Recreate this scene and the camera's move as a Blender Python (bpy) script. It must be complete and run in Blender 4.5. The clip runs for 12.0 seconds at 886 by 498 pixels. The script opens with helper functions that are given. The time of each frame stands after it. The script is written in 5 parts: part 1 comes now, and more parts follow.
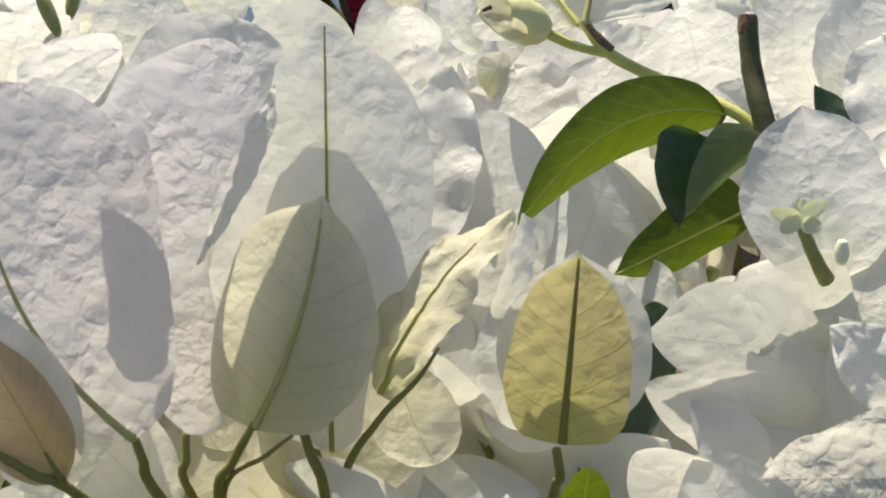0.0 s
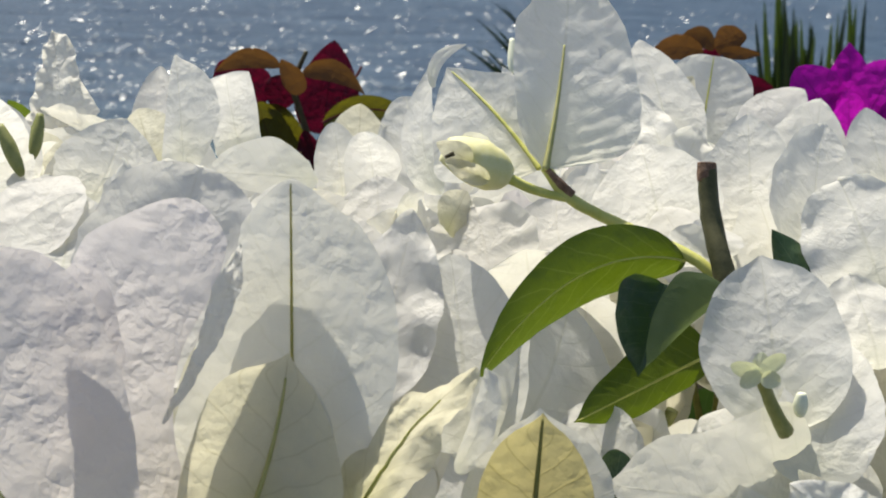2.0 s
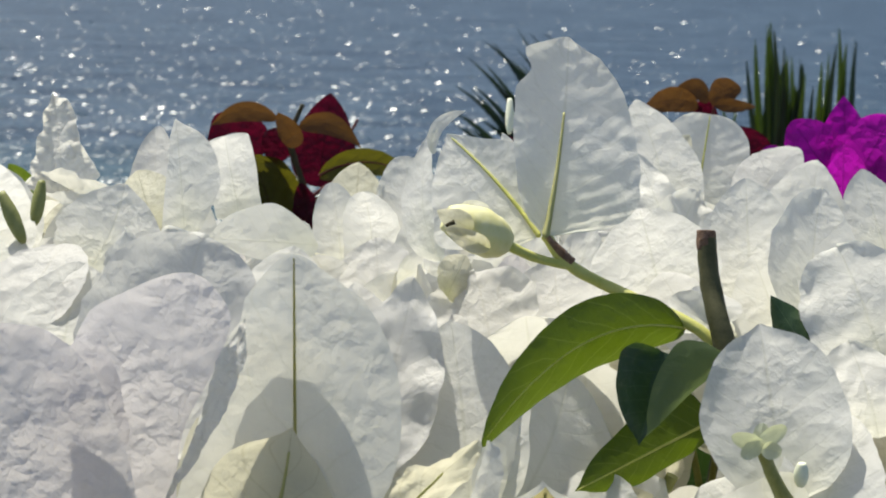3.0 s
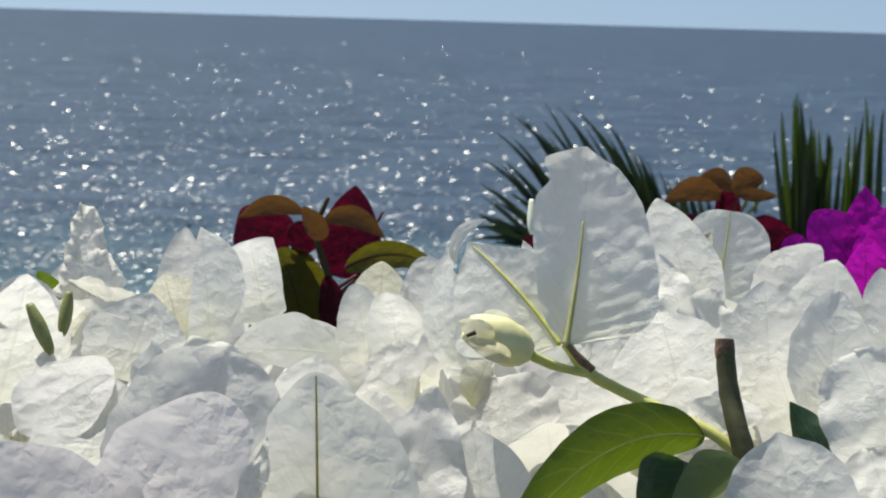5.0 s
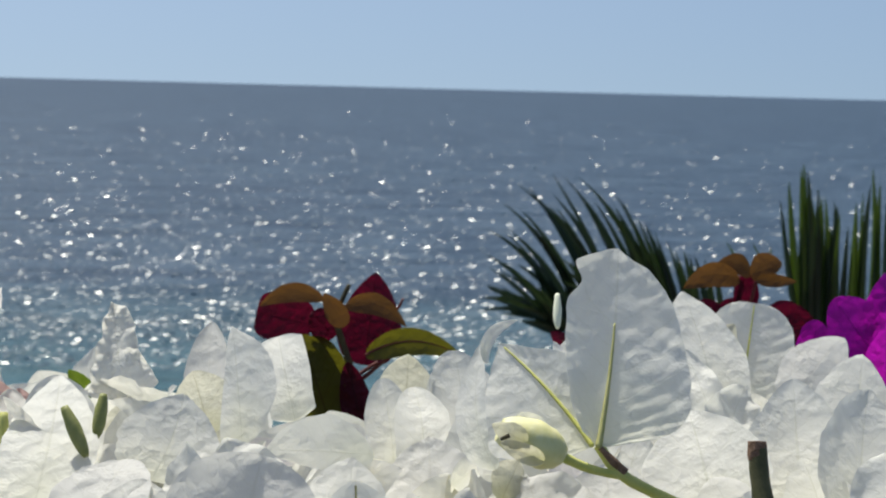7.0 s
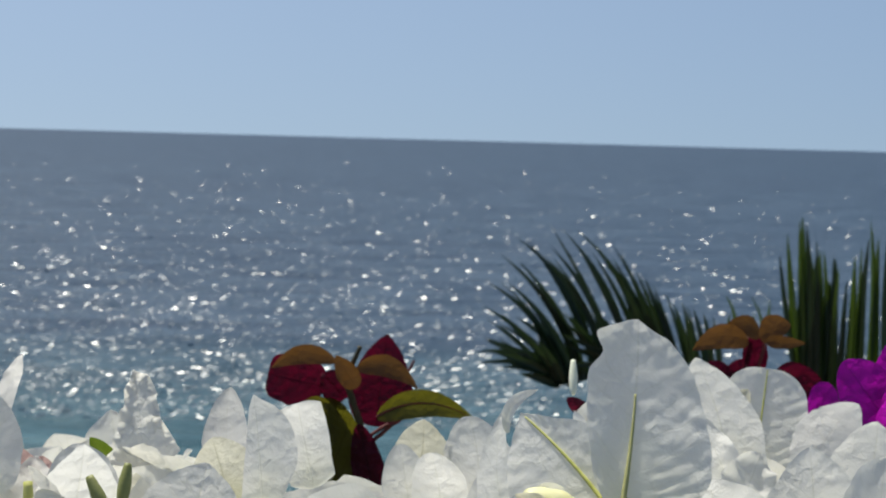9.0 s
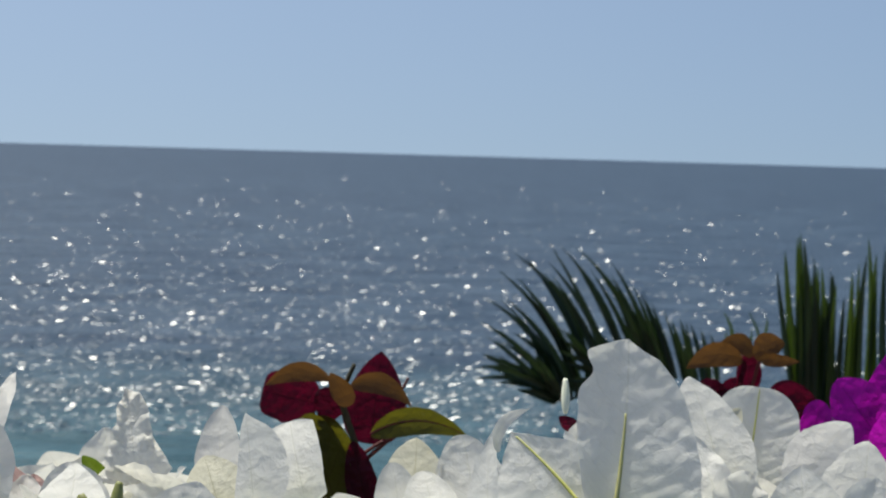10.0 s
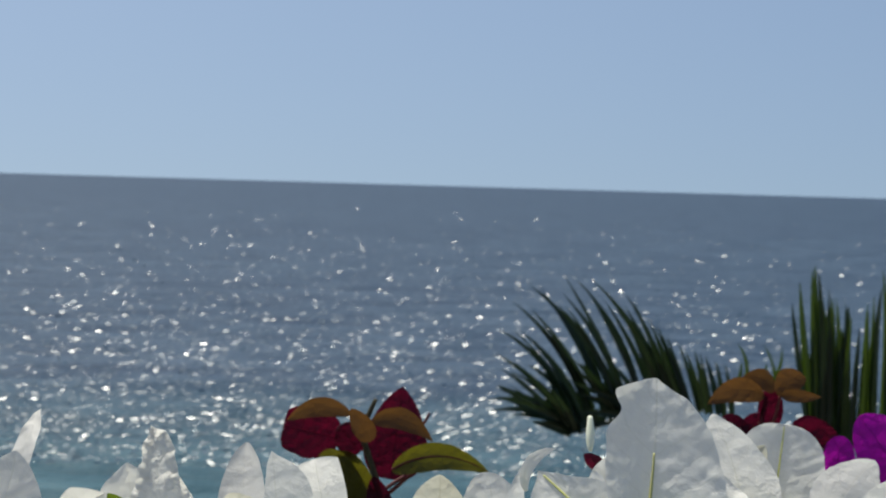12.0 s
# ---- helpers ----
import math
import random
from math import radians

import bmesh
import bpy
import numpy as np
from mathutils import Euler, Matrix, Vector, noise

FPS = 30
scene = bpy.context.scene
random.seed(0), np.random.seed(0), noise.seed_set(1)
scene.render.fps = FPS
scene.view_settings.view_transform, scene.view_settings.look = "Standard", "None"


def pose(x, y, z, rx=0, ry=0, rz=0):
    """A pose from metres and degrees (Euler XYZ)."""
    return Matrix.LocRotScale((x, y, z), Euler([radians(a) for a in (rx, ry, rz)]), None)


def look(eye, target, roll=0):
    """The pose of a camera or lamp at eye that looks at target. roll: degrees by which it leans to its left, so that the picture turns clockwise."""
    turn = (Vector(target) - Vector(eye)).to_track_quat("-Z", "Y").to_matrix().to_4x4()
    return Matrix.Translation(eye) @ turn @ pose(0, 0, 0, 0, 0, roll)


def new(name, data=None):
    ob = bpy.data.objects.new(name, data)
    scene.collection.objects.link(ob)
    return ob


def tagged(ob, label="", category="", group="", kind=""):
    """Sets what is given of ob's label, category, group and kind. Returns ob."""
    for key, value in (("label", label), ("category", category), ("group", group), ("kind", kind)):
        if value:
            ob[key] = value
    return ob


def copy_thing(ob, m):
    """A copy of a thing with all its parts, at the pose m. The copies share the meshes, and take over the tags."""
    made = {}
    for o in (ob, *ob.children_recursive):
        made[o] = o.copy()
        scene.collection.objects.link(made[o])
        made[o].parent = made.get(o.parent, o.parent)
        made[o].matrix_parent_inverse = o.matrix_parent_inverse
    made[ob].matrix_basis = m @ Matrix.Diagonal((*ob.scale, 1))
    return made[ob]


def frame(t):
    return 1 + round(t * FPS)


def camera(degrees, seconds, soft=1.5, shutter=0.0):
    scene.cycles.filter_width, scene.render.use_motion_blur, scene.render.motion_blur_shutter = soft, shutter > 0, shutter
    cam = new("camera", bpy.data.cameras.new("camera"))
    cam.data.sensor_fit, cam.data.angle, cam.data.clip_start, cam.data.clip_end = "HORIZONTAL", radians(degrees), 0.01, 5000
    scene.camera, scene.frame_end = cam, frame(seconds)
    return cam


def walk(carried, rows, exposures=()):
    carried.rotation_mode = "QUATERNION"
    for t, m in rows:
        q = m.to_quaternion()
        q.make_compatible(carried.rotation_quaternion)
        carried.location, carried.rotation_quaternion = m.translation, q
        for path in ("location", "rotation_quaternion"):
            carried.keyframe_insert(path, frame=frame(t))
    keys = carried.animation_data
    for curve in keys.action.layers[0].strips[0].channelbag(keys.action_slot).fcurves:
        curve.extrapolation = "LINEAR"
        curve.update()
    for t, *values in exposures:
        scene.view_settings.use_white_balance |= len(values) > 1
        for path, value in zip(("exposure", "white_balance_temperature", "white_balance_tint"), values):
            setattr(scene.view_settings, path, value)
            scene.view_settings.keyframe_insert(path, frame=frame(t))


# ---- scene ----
cam = camera(24.0, 12.0, 2.0)
cam.data.dof.use_dof = True
cam.data.dof.focus_distance = 0.50
cam.data.dof.aperture_fstop = 85.0
PATH = [
    (0, (-0.00514, -0.01609, 1.24096), (-0.01356, 1.94498, 0.84835), 1.614),
    (0.5, (-0.00061, -0.01799, 1.24459), (-0.01543, 1.9465, 0.8697), 1.614),
    (1, (-0.00515, -0.01566, 1.24972), (0.01291, 1.95125, 0.88786), 1.985),
    (1.5, (-0.00709, -0.01522, 1.25316), (0.02407, 1.95473, 0.90915), 2.127),
    (2, (-0.00903, -0.01583, 1.2579), (0.03168, 1.95683, 0.93087), 2.149),
    (2.5, (-0.0117, -0.01497, 1.26117), (0.03956, 1.96015, 0.9509), 2.236),
    (3, (-0.01152, -0.01643, 1.26526), (0.03694, 1.96133, 0.97184), 2.15),
    (5, (-0.01008, -0.02144, 1.27527), (0.00821, 1.96538, 1.04673), 1.666),
    (5.5, (-0.01254, -0.02107, 1.27705), (0.00528, 1.96742, 1.06346), 1.662),
    (6, (-0.01606, -0.02073, 1.27918), (0.00376, 1.96947, 1.08251), 1.597),
    (6.5, (-0.01642, -0.02182, 1.28119), (-0.00046, 1.96981, 1.09915), 1.534),
    (7, (-0.01671, -0.024, 1.28349), (-0.00516, 1.96924, 1.11958), 1.509),
    (9, (-0.02299, -0.02842, 1.28847), (-0.00945, 1.96821, 1.17329), 1.557),
    (9.5, (-0.0231, -0.03025, 1.28817), (-0.00866, 1.96685, 1.18144), 1.575),
    (10, (-0.02125, -0.02995, 1.28967), (-0.00668, 1.96747, 1.18919), 1.664),
    (10.5, (-0.02034, -0.03087, 1.29118), (-0.01014, 1.96685, 1.19623), 1.62),
    (11, (-0.02029, -0.03379, 1.29329), (-0.01385, 1.96419, 1.20377), 1.601),
    (11.5, (-0.02128, -0.02643, 1.29057), (-0.01853, 1.97196, 1.21016), 1.756),
    (12, (-0.02489, -0.02933, 1.29141), (-0.02346, 1.9694, 1.22005), 1.679),
]
walk(cam, [(t, look(e, a, r)) for t, e, a, r in PATH], [(0, 0.58, 6900, 8), (1.5, 0.54, 6800, 8), (3, 0.47, 6600, 6), (6.5, 0.34, 6400, 6.5), (12, 0.2, 6400, 7)])

# ---- world, sun, exposure ----
SUN_DIR = Vector((-0.25, 0.36, 0.89)).normalized()
world = bpy.data.worlds.new("sky")
scene.world = world
world.use_nodes = True
wn = world.node_tree
sky = wn.nodes.new("ShaderNodeTexSky")
sky.sky_type = "NISHITA"
sky.sun_disc = False
sky.sun_elevation = math.asin(SUN_DIR.z)
sky.sun_rotation = math.atan2(SUN_DIR.x, SUN_DIR.y)
sky.altitude = 30
sky.air_density = 1.0
sky.dust_density = 2.4
sky.ozone_density = 3.0
# haze near the horizon: the sky is read a little higher up than it is seen
lift = wn.nodes.new("ShaderNodeVectorMath")
lift.operation = "ADD"
lift.inputs[1].default_value = (0, 0, 0.17)
unit = wn.nodes.new("ShaderNodeVectorMath")
unit.operation = "NORMALIZE"
wn.links.new(wn.nodes.new("ShaderNodeTexCoord").outputs["Generated"], lift.inputs[0])
wn.links.new(lift.outputs[0], unit.inputs[0])
wn.links.new(unit.outputs[0], sky.inputs["Vector"])
wn.links.new(sky.outputs["Color"], wn.nodes["Background"].inputs["Color"])
wn.nodes["Background"].inputs["Strength"].default_value = 0.090

sun = new("sun", bpy.data.lights.new("sun", "SUN"))
sun.data.energy = 4.4
sun.data.angle = radians(0.6)
sun.data.color = (1.0, 0.94, 0.82)
sun.matrix_world = look(SUN_DIR * 50, (0, 0, 0))


# ---- materials ----
def nodes_of(name):
    m = bpy.data.materials.new(name)
    m.use_nodes = True
    return m, m.node_tree.nodes, m.node_tree.links


def math_node(n, l, op, a, b=None, c=None):
    k = n.new("ShaderNodeMath")
    k.operation = op
    for i, v in enumerate((a, b, c)):
        if v is None:
            continue
        if isinstance(v, (int, float)):
            k.inputs[i].default_value = v
        else:
            l.new(v, k.inputs[i])
    return k.outputs[0]


def noise_node(n, l, vec, scale, detail=3.0, rough=0.55):
    k = n.new("ShaderNodeTexNoise")
    k.inputs["Scale"].default_value = scale
    k.inputs["Detail"].default_value = detail
    k.inputs["Roughness"].default_value = rough
    l.new(vec, k.inputs["Vector"])
    return k.outputs["Fac"]


def mix_rgb(n, l, fac, a, b):
    k = n.new("ShaderNodeMix")
    k.data_type = "RGBA"
    for sock, v in ((k.inputs[0], fac), (k.inputs[6], a), (k.inputs[7], b)):
        if isinstance(v, tuple):
            sock.default_value = (*v, 1)
        elif isinstance(v, (int, float)):
            sock.default_value = v
        else:
            l.new(v, sock)
    return k.outputs[2]


def ramp(n, l, fac, lo, hi):
    k = n.new("ShaderNodeMapRange")
    k.inputs["From Min"].default_value = lo
    k.inputs["From Max"].default_value = hi
    l.new(fac, k.inputs["Value"])
    return k.outputs[0]


def leaf_material(name, face, spot, vein, through_light, thin=0.5, rough=0.55, veins=0.5, relief=0.5, gloss=0.3, base_tint=None):
    """A thin sheet of plant tissue: face colour with blotches, side veins, crinkles, and light that shines through."""
    m, n, l = nodes_of(name)
    uv = n.new("ShaderNodeUVMap")
    xyz = n.new("ShaderNodeSeparateXYZ")
    l.new(uv.outputs[0], xyz.inputs[0])
    u, v = xyz.outputs[0], xyz.outputs[1]
    av = math_node(n, l, "ABSOLUTE", math_node(n, l, "SUBTRACT", v, 0.5))
    obj = n.new("ShaderNodeTexCoord").outputs["Object"]
    info = n.new("ShaderNodeObjectInfo").outputs["Random"]
    big = noise_node(n, l, obj, 70, 3)
    fine = noise_node(n, l, obj, 420, 4, 0.65)
    mid = noise_node(n, l, obj, 160, 4, 0.6)
    # side veins run outward and forward from the midrib
    run = math_node(n, l, "SUBTRACT", u, math_node(n, l, "MULTIPLY", av, 0.42))
    run = math_node(n, l, "ADD", run, math_node(n, l, "MULTIPLY", math_node(n, l, "SUBTRACT", big, 0.5), 0.14))
    run = math_node(n, l, "ADD", run, math_node(n, l, "MULTIPLY", info, 0.2))
    saw = math_node(n, l, "PINGPONG", math_node(n, l, "MULTIPLY", run, 7.5), 0.5)
    line = ramp(n, l, saw, 0.055, 0.0)
    rib = ramp(n, l, av, 0.02, 0.004)
    web = n.new("ShaderNodeTexVoronoi")
    web.feature = "DISTANCE_TO_EDGE"
    web.inputs["Scale"].default_value = 330
    l.new(obj, web.inputs["Vector"])
    net = ramp(n, l, web.outputs["Distance"], 0.05, 0.0)
    lines = math_node(n, l, "MAXIMUM", math_node(n, l, "MULTIPLY", line, 0.6), rib)
    lines = math_node(n, l, "MAXIMUM", lines, math_node(n, l, "MULTIPLY", net, 0.08))
    lines = math_node(n, l, "MULTIPLY", lines, veins)
    col = mix_rgb(n, l, ramp(n, l, big, 0.35, 0.75), face, spot)
    thr = mix_rgb(n, l, ramp(n, l, mid, 0.3, 0.8), through_light, tuple(c * 0.86 for c in through_light))
    if base_tint:
        low = ramp(n, l, math_node(n, l, "ADD", u, math_node(n, l, "MULTIPLY", av, 0.5)), 0.6, 0.0)
        col = mix_rgb(n, l, low, col, base_tint)
        thr = mix_rgb(n, l, low, thr, base_tint)
    speck = ramp(n, l, noise_node(n, l, obj, 900, 2), 0.78, 0.83)
    col = mix_rgb(n, l, math_node(n, l, "MULTIPLY", speck, 0.35), col, (0.30, 0.24, 0.16))
    col = mix_rgb(n, l, lines, col, vein)
    thr = mix_rgb(n, l, lines, thr, vein)
    bump = n.new("ShaderNodeBump")
    bump.inputs["Strength"].default_value = relief
    bump.inputs["Distance"].default_value = 0.0023
    # crumpled paper: small facets that meet in sharp creases
    warp = n.new("ShaderNodeTexNoise")
    warp.inputs["Scale"].default_value = 240
    warp.inputs["Detail"].default_value = 3
    l.new(obj, warp.inputs["Vector"])
    move = n.new("ShaderNodeVectorMath")
    move.operation = "MULTIPLY_ADD"
    move.inputs[1].default_value = (0.0045, 0.0045, 0.0045)
    l.new(warp.outputs["Color"], move.inputs[0])
    l.new(obj, move.inputs[2])
    hgt = math_node(n, l, "MULTIPLY", fine, 0.30)
    for scale, share in ((250, 0.55), (620, 0.22)):
        cell = n.new("ShaderNodeTexVoronoi")
        cell.inputs["Scale"].default_value = scale
        l.new(move.outputs[0], cell.inputs["Vector"])
        hgt = math_node(n, l, "ADD", hgt, math_node(n, l, "MULTIPLY", cell.outputs["Distance"], share))
    patch = ramp(n, l, noise_node(n, l, obj, 95, 2), 0.36, 0.68)
    hgt = math_node(n, l, "MULTIPLY", hgt, math_node(n, l, "ADD", math_node(n, l, "MULTIPLY", patch, 1.3), 0.25))
    hgt = math_node(n, l, "SUBTRACT", hgt, math_node(n, l, "MULTIPLY", lines, 0.25))
    l.new(hgt, bump.inputs["Height"])
    p = n["Principled BSDF"]
    l.new(col, p.inputs["Base Color"])
    p.inputs["Roughness"].default_value = rough
    p.inputs["Specular IOR Level"].default_value = gloss
    l.new(bump.outputs[0], p.inputs["Normal"])
    t = n.new("ShaderNodeBsdfTranslucent")
    l.new(thr, t.inputs["Color"])
    l.new(bump.outputs[0], t.inputs["Normal"])
    mx = n.new("ShaderNodeMixShader")
    mx.inputs[0].default_value = thin
    l.new(p.outputs[0], mx.inputs[1])
    l.new(t.outputs[0], mx.inputs[2])
    l.new(mx.outputs[0], n["Material Output"].inputs["Surface"])
    return m


def plain_material(name, a, b, scale=200.0, rough=0.6, relief=0.3, depth=0.0005, gloss=0.4):
    m, n, l = nodes_of(name)
    obj = n.new("ShaderNodeTexCoord").outputs["Object"]
    f = noise_node(n, l, obj, scale, 4, 0.6)
    g = noise_node(n, l, obj, scale * 5, 3, 0.6)
    p = n["Principled BSDF"]
    s = math_node(n, l, "ADD", math_node(n, l, "MULTIPLY", f, 0.7), math_node(n, l, "MULTIPLY", g, 0.3))
    l.new(mix_rgb(n, l, ramp(n, l, s, 0.35, 0.65), a, b), p.inputs["Base Color"])
    p.inputs["Roughness"].default_value = rough
    p.inputs["Specular IOR Level"].default_value = gloss
    bump = n.new("ShaderNodeBump")
    bump.inputs["Strength"].default_value = relief
    bump.inputs["Distance"].default_value = depth
    l.new(s, bump.inputs["Height"])
    l.new(bump.outputs[0], p.inputs["Normal"])
    return m


M = {
    "white": leaf_material("bract_white", (0.82, 0.815, 0.785), (0.78, 0.775, 0.745), (0.58, 0.58, 0.46), (0.80, 0.79, 0.715), 0.46, veins=0.3, relief=0.27, base_tint=(0.79, 0.78, 0.64)),
    # the lilac tinge is flare over the near bracts, mixed into their colour
    "lilac": leaf_material("bract_lilac_white", (0.77, 0.75, 0.76), (0.71, 0.69, 0.70), (0.60, 0.57, 0.53), (0.79, 0.75, 0.74), 0.48, veins=0.14, relief=0.38, base_tint=(0.78, 0.73, 0.68)),
    # greyer copy of the white: shade on some bracts put into the colour
    "grey": leaf_material("bract_papery_shade", (0.75, 0.74, 0.72), (0.69, 0.68, 0.66), (0.55, 0.53, 0.44), (0.73, 0.72, 0.67), 0.44, veins=0.22, relief=0.3),
    "cream": leaf_material("bract_cream", (0.74, 0.73, 0.62), (0.69, 0.67, 0.54), (0.40, 0.37, 0.20), (0.72, 0.69, 0.53), 0.56, veins=0.42, relief=0.3, base_tint=(0.62, 0.60, 0.32)),
    "yellow": leaf_material("bract_yellow_green", (0.60, 0.55, 0.31), (0.53, 0.48, 0.24), (0.26, 0.22, 0.06), (0.60, 0.53, 0.24), 0.58, veins=0.7, relief=0.25, base_tint=(0.58, 0.57, 0.18)),
    "crumpled": leaf_material("bract_crumpled", (0.82, 0.81, 0.77), (0.76, 0.75, 0.70), (0.58, 0.56, 0.44), (0.80, 0.78, 0.70), 0.44, veins=0.15, relief=0.95),
    "petal_sheet": leaf_material("star_petal", (0.76, 0.77, 0.62), (0.70, 0.72, 0.54), (0.40, 0.42, 0.20), (0.60, 0.63, 0.36), 0.4, veins=0.3, relief=0.2),
    "green": leaf_material("leaf_green", (0.060, 0.110, 0.016), (0.045, 0.085, 0.013), (0.22, 0.28, 0.07), (0.105, 0.155, 0.005), 0.5, rough=0.42, veins=0.5, relief=0.2, gloss=0.45),
    "dark": leaf_material("leaf_dark_green", (0.040, 0.080, 0.036), (0.030, 0.062, 0.028), (0.13, 0.19, 0.09), (0.05, 0.10, 0.015), 0.25, rough=0.33, veins=0.4, relief=0.35, gloss=0.6),
    # paler copy of the dark leaf: skylight on the folded lobe is in the colour
    "sage": leaf_material("leaf_underside_lit", (0.15, 0.205, 0.10), (0.125, 0.175, 0.085), (0.20, 0.25, 0.12), (0.22, 0.30, 0.09), 0.5, rough=0.6, veins=0.4, relief=0.2, gloss=0.3),
    "crimson": leaf_material("bract_crimson", (0.085, 0.005, 0.020), (0.050, 0.004, 0.013), (0.03, 0.003, 0.008), (0.11, 0.003, 0.020), 0.4, veins=0.7, relief=0.9),
    # brownish cream, taken darker: the shade on this bract is in its colour
    "tan": leaf_material("bract_tan_shaded", (0.64, 0.53, 0.36), (0.56, 0.45, 0.29), (0.28, 0.21, 0.09), (0.68, 0.53, 0.33), 0.58, veins=0.5, relief=0.3, base_tint=(0.40, 0.33, 0.16)),
    "blush": leaf_material("bract_blush_dry", (0.62, 0.44, 0.42), (0.48, 0.32, 0.28), (0.30, 0.18, 0.12), (0.66, 0.44, 0.40), 0.45, veins=0.4, relief=0.6),
    "magenta": leaf_material("bract_magenta", (0.36, 0.006, 0.34), (0.30, 0.005, 0.28), (0.17, 0.004, 0.17), (0.48, 0.006, 0.44), 0.5, veins=0.6, relief=0.6),
    "orange": leaf_material("leaf_bronze", (0.125, 0.060, 0.022), (0.070, 0.036, 0.014), (0.06, 0.03, 0.01), (0.155, 0.072, 0.018), 0.42, rough=0.4, veins=0.5, relief=0.3),
    "olive": leaf_material("leaf_olive", (0.090, 0.085, 0.018), (0.060, 0.060, 0.014), (0.06, 0.03, 0.012), (0.17, 0.16, 0.012), 0.42, rough=0.4, veins=0.6, relief=0.3),
    "palm": leaf_material("palm_green", (0.016, 0.034, 0.020), (0.011, 0.025, 0.015), (0.03, 0.05, 0.02), (0.020, 0.042, 0.010), 0.25, rough=0.32, veins=0.2, relief=0.2, gloss=0.5),
    "frond": leaf_material("palm_bright", (0.034, 0.066, 0.016), (0.024, 0.048, 0.012), (0.05, 0.07, 0.02), (0.075, 0.125, 0.010), 0.38, rough=0.35, veins=0.2, relief=0.2, gloss=0.5),
    "stem": plain_material("stem_green", (0.17, 0.17, 0.035), (0.24, 0.22, 0.06), 260),
    "rib": plain_material("midrib_olive", (0.40, 0.39, 0.14), (0.48, 0.46, 0.20), 300),
    "pale_rib": plain_material("midrib_pale", (0.46, 0.47, 0.10), (0.56, 0.55, 0.18), 300),
    "green_bark": plain_material("bark_green_brown", (0.060, 0.062, 0.022), (0.105, 0.098, 0.040), 300, 0.7, 0.5, 0.0006),
    "bark": plain_material("bark_brown", (0.050, 0.040, 0.018), (0.085, 0.070, 0.032), 350, 0.8, 0.8, 0.001),
    "cut": plain_material("cut_wood", (0.30, 0.185, 0.125), (0.11, 0.06, 0.035), 650, 0.85, 1.0, 0.001),
    "wine": plain_material("stem_wine", (0.11, 0.02, 0.025), (0.17, 0.04, 0.03), 200),
    "bud": plain_material("bud_cream_green", (0.66, 0.63, 0.26), (0.76, 0.73, 0.44), 130, 0.5),
    "tube": plain_material("flower_tube", (0.20, 0.22, 0.055), (0.32, 0.32, 0.12), 200, 0.55),
    "petal": plain_material("small_petal", (0.72, 0.75, 0.56), (0.80, 0.81, 0.66), 220, 0.55),
    "trunk": plain_material("palm_trunk", (0.14, 0.11, 0.08), (0.22, 0.18, 0.13), 22, 0.9, 0.9, 0.01),
}


def soil_material():
    m, n, l = nodes_of("earth_and_sand")
    obj = n.new("ShaderNodeTexCoord").outputs["Object"]
    z = n.new("ShaderNodeSeparateXYZ")
    l.new(obj, z.inputs[0])
    f = noise_node(n, l, obj, 0.7, 6)
    g = noise_node(n, l, obj, 14, 5)
    earth = mix_rgb(n, l, ramp(n, l, g, 0.35, 0.65), (0.11, 0.08, 0.055), (0.06, 0.07, 0.03))
    sand = mix_rgb(n, l, ramp(n, l, g, 0.35, 0.65), (0.46, 0.38, 0.28), (0.38, 0.30, 0.22))
    lev = math_node(n, l, "ADD", z.outputs[2], math_node(n, l, "MULTIPLY", f, 3.0))
    p = n["Principled BSDF"]
    l.new(mix_rgb(n, l, ramp(n, l, lev, -20.0, -22.0), earth, sand), p.inputs["Base Color"])
    p.inputs["Roughness"].default_value = 0.9
    b = n.new("ShaderNodeBump")
    b.inputs["Distance"].default_value = 0.03
    l.new(g, b.inputs["Height"])
    l.new(b.outputs[0], p.inputs["Normal"])
    return m


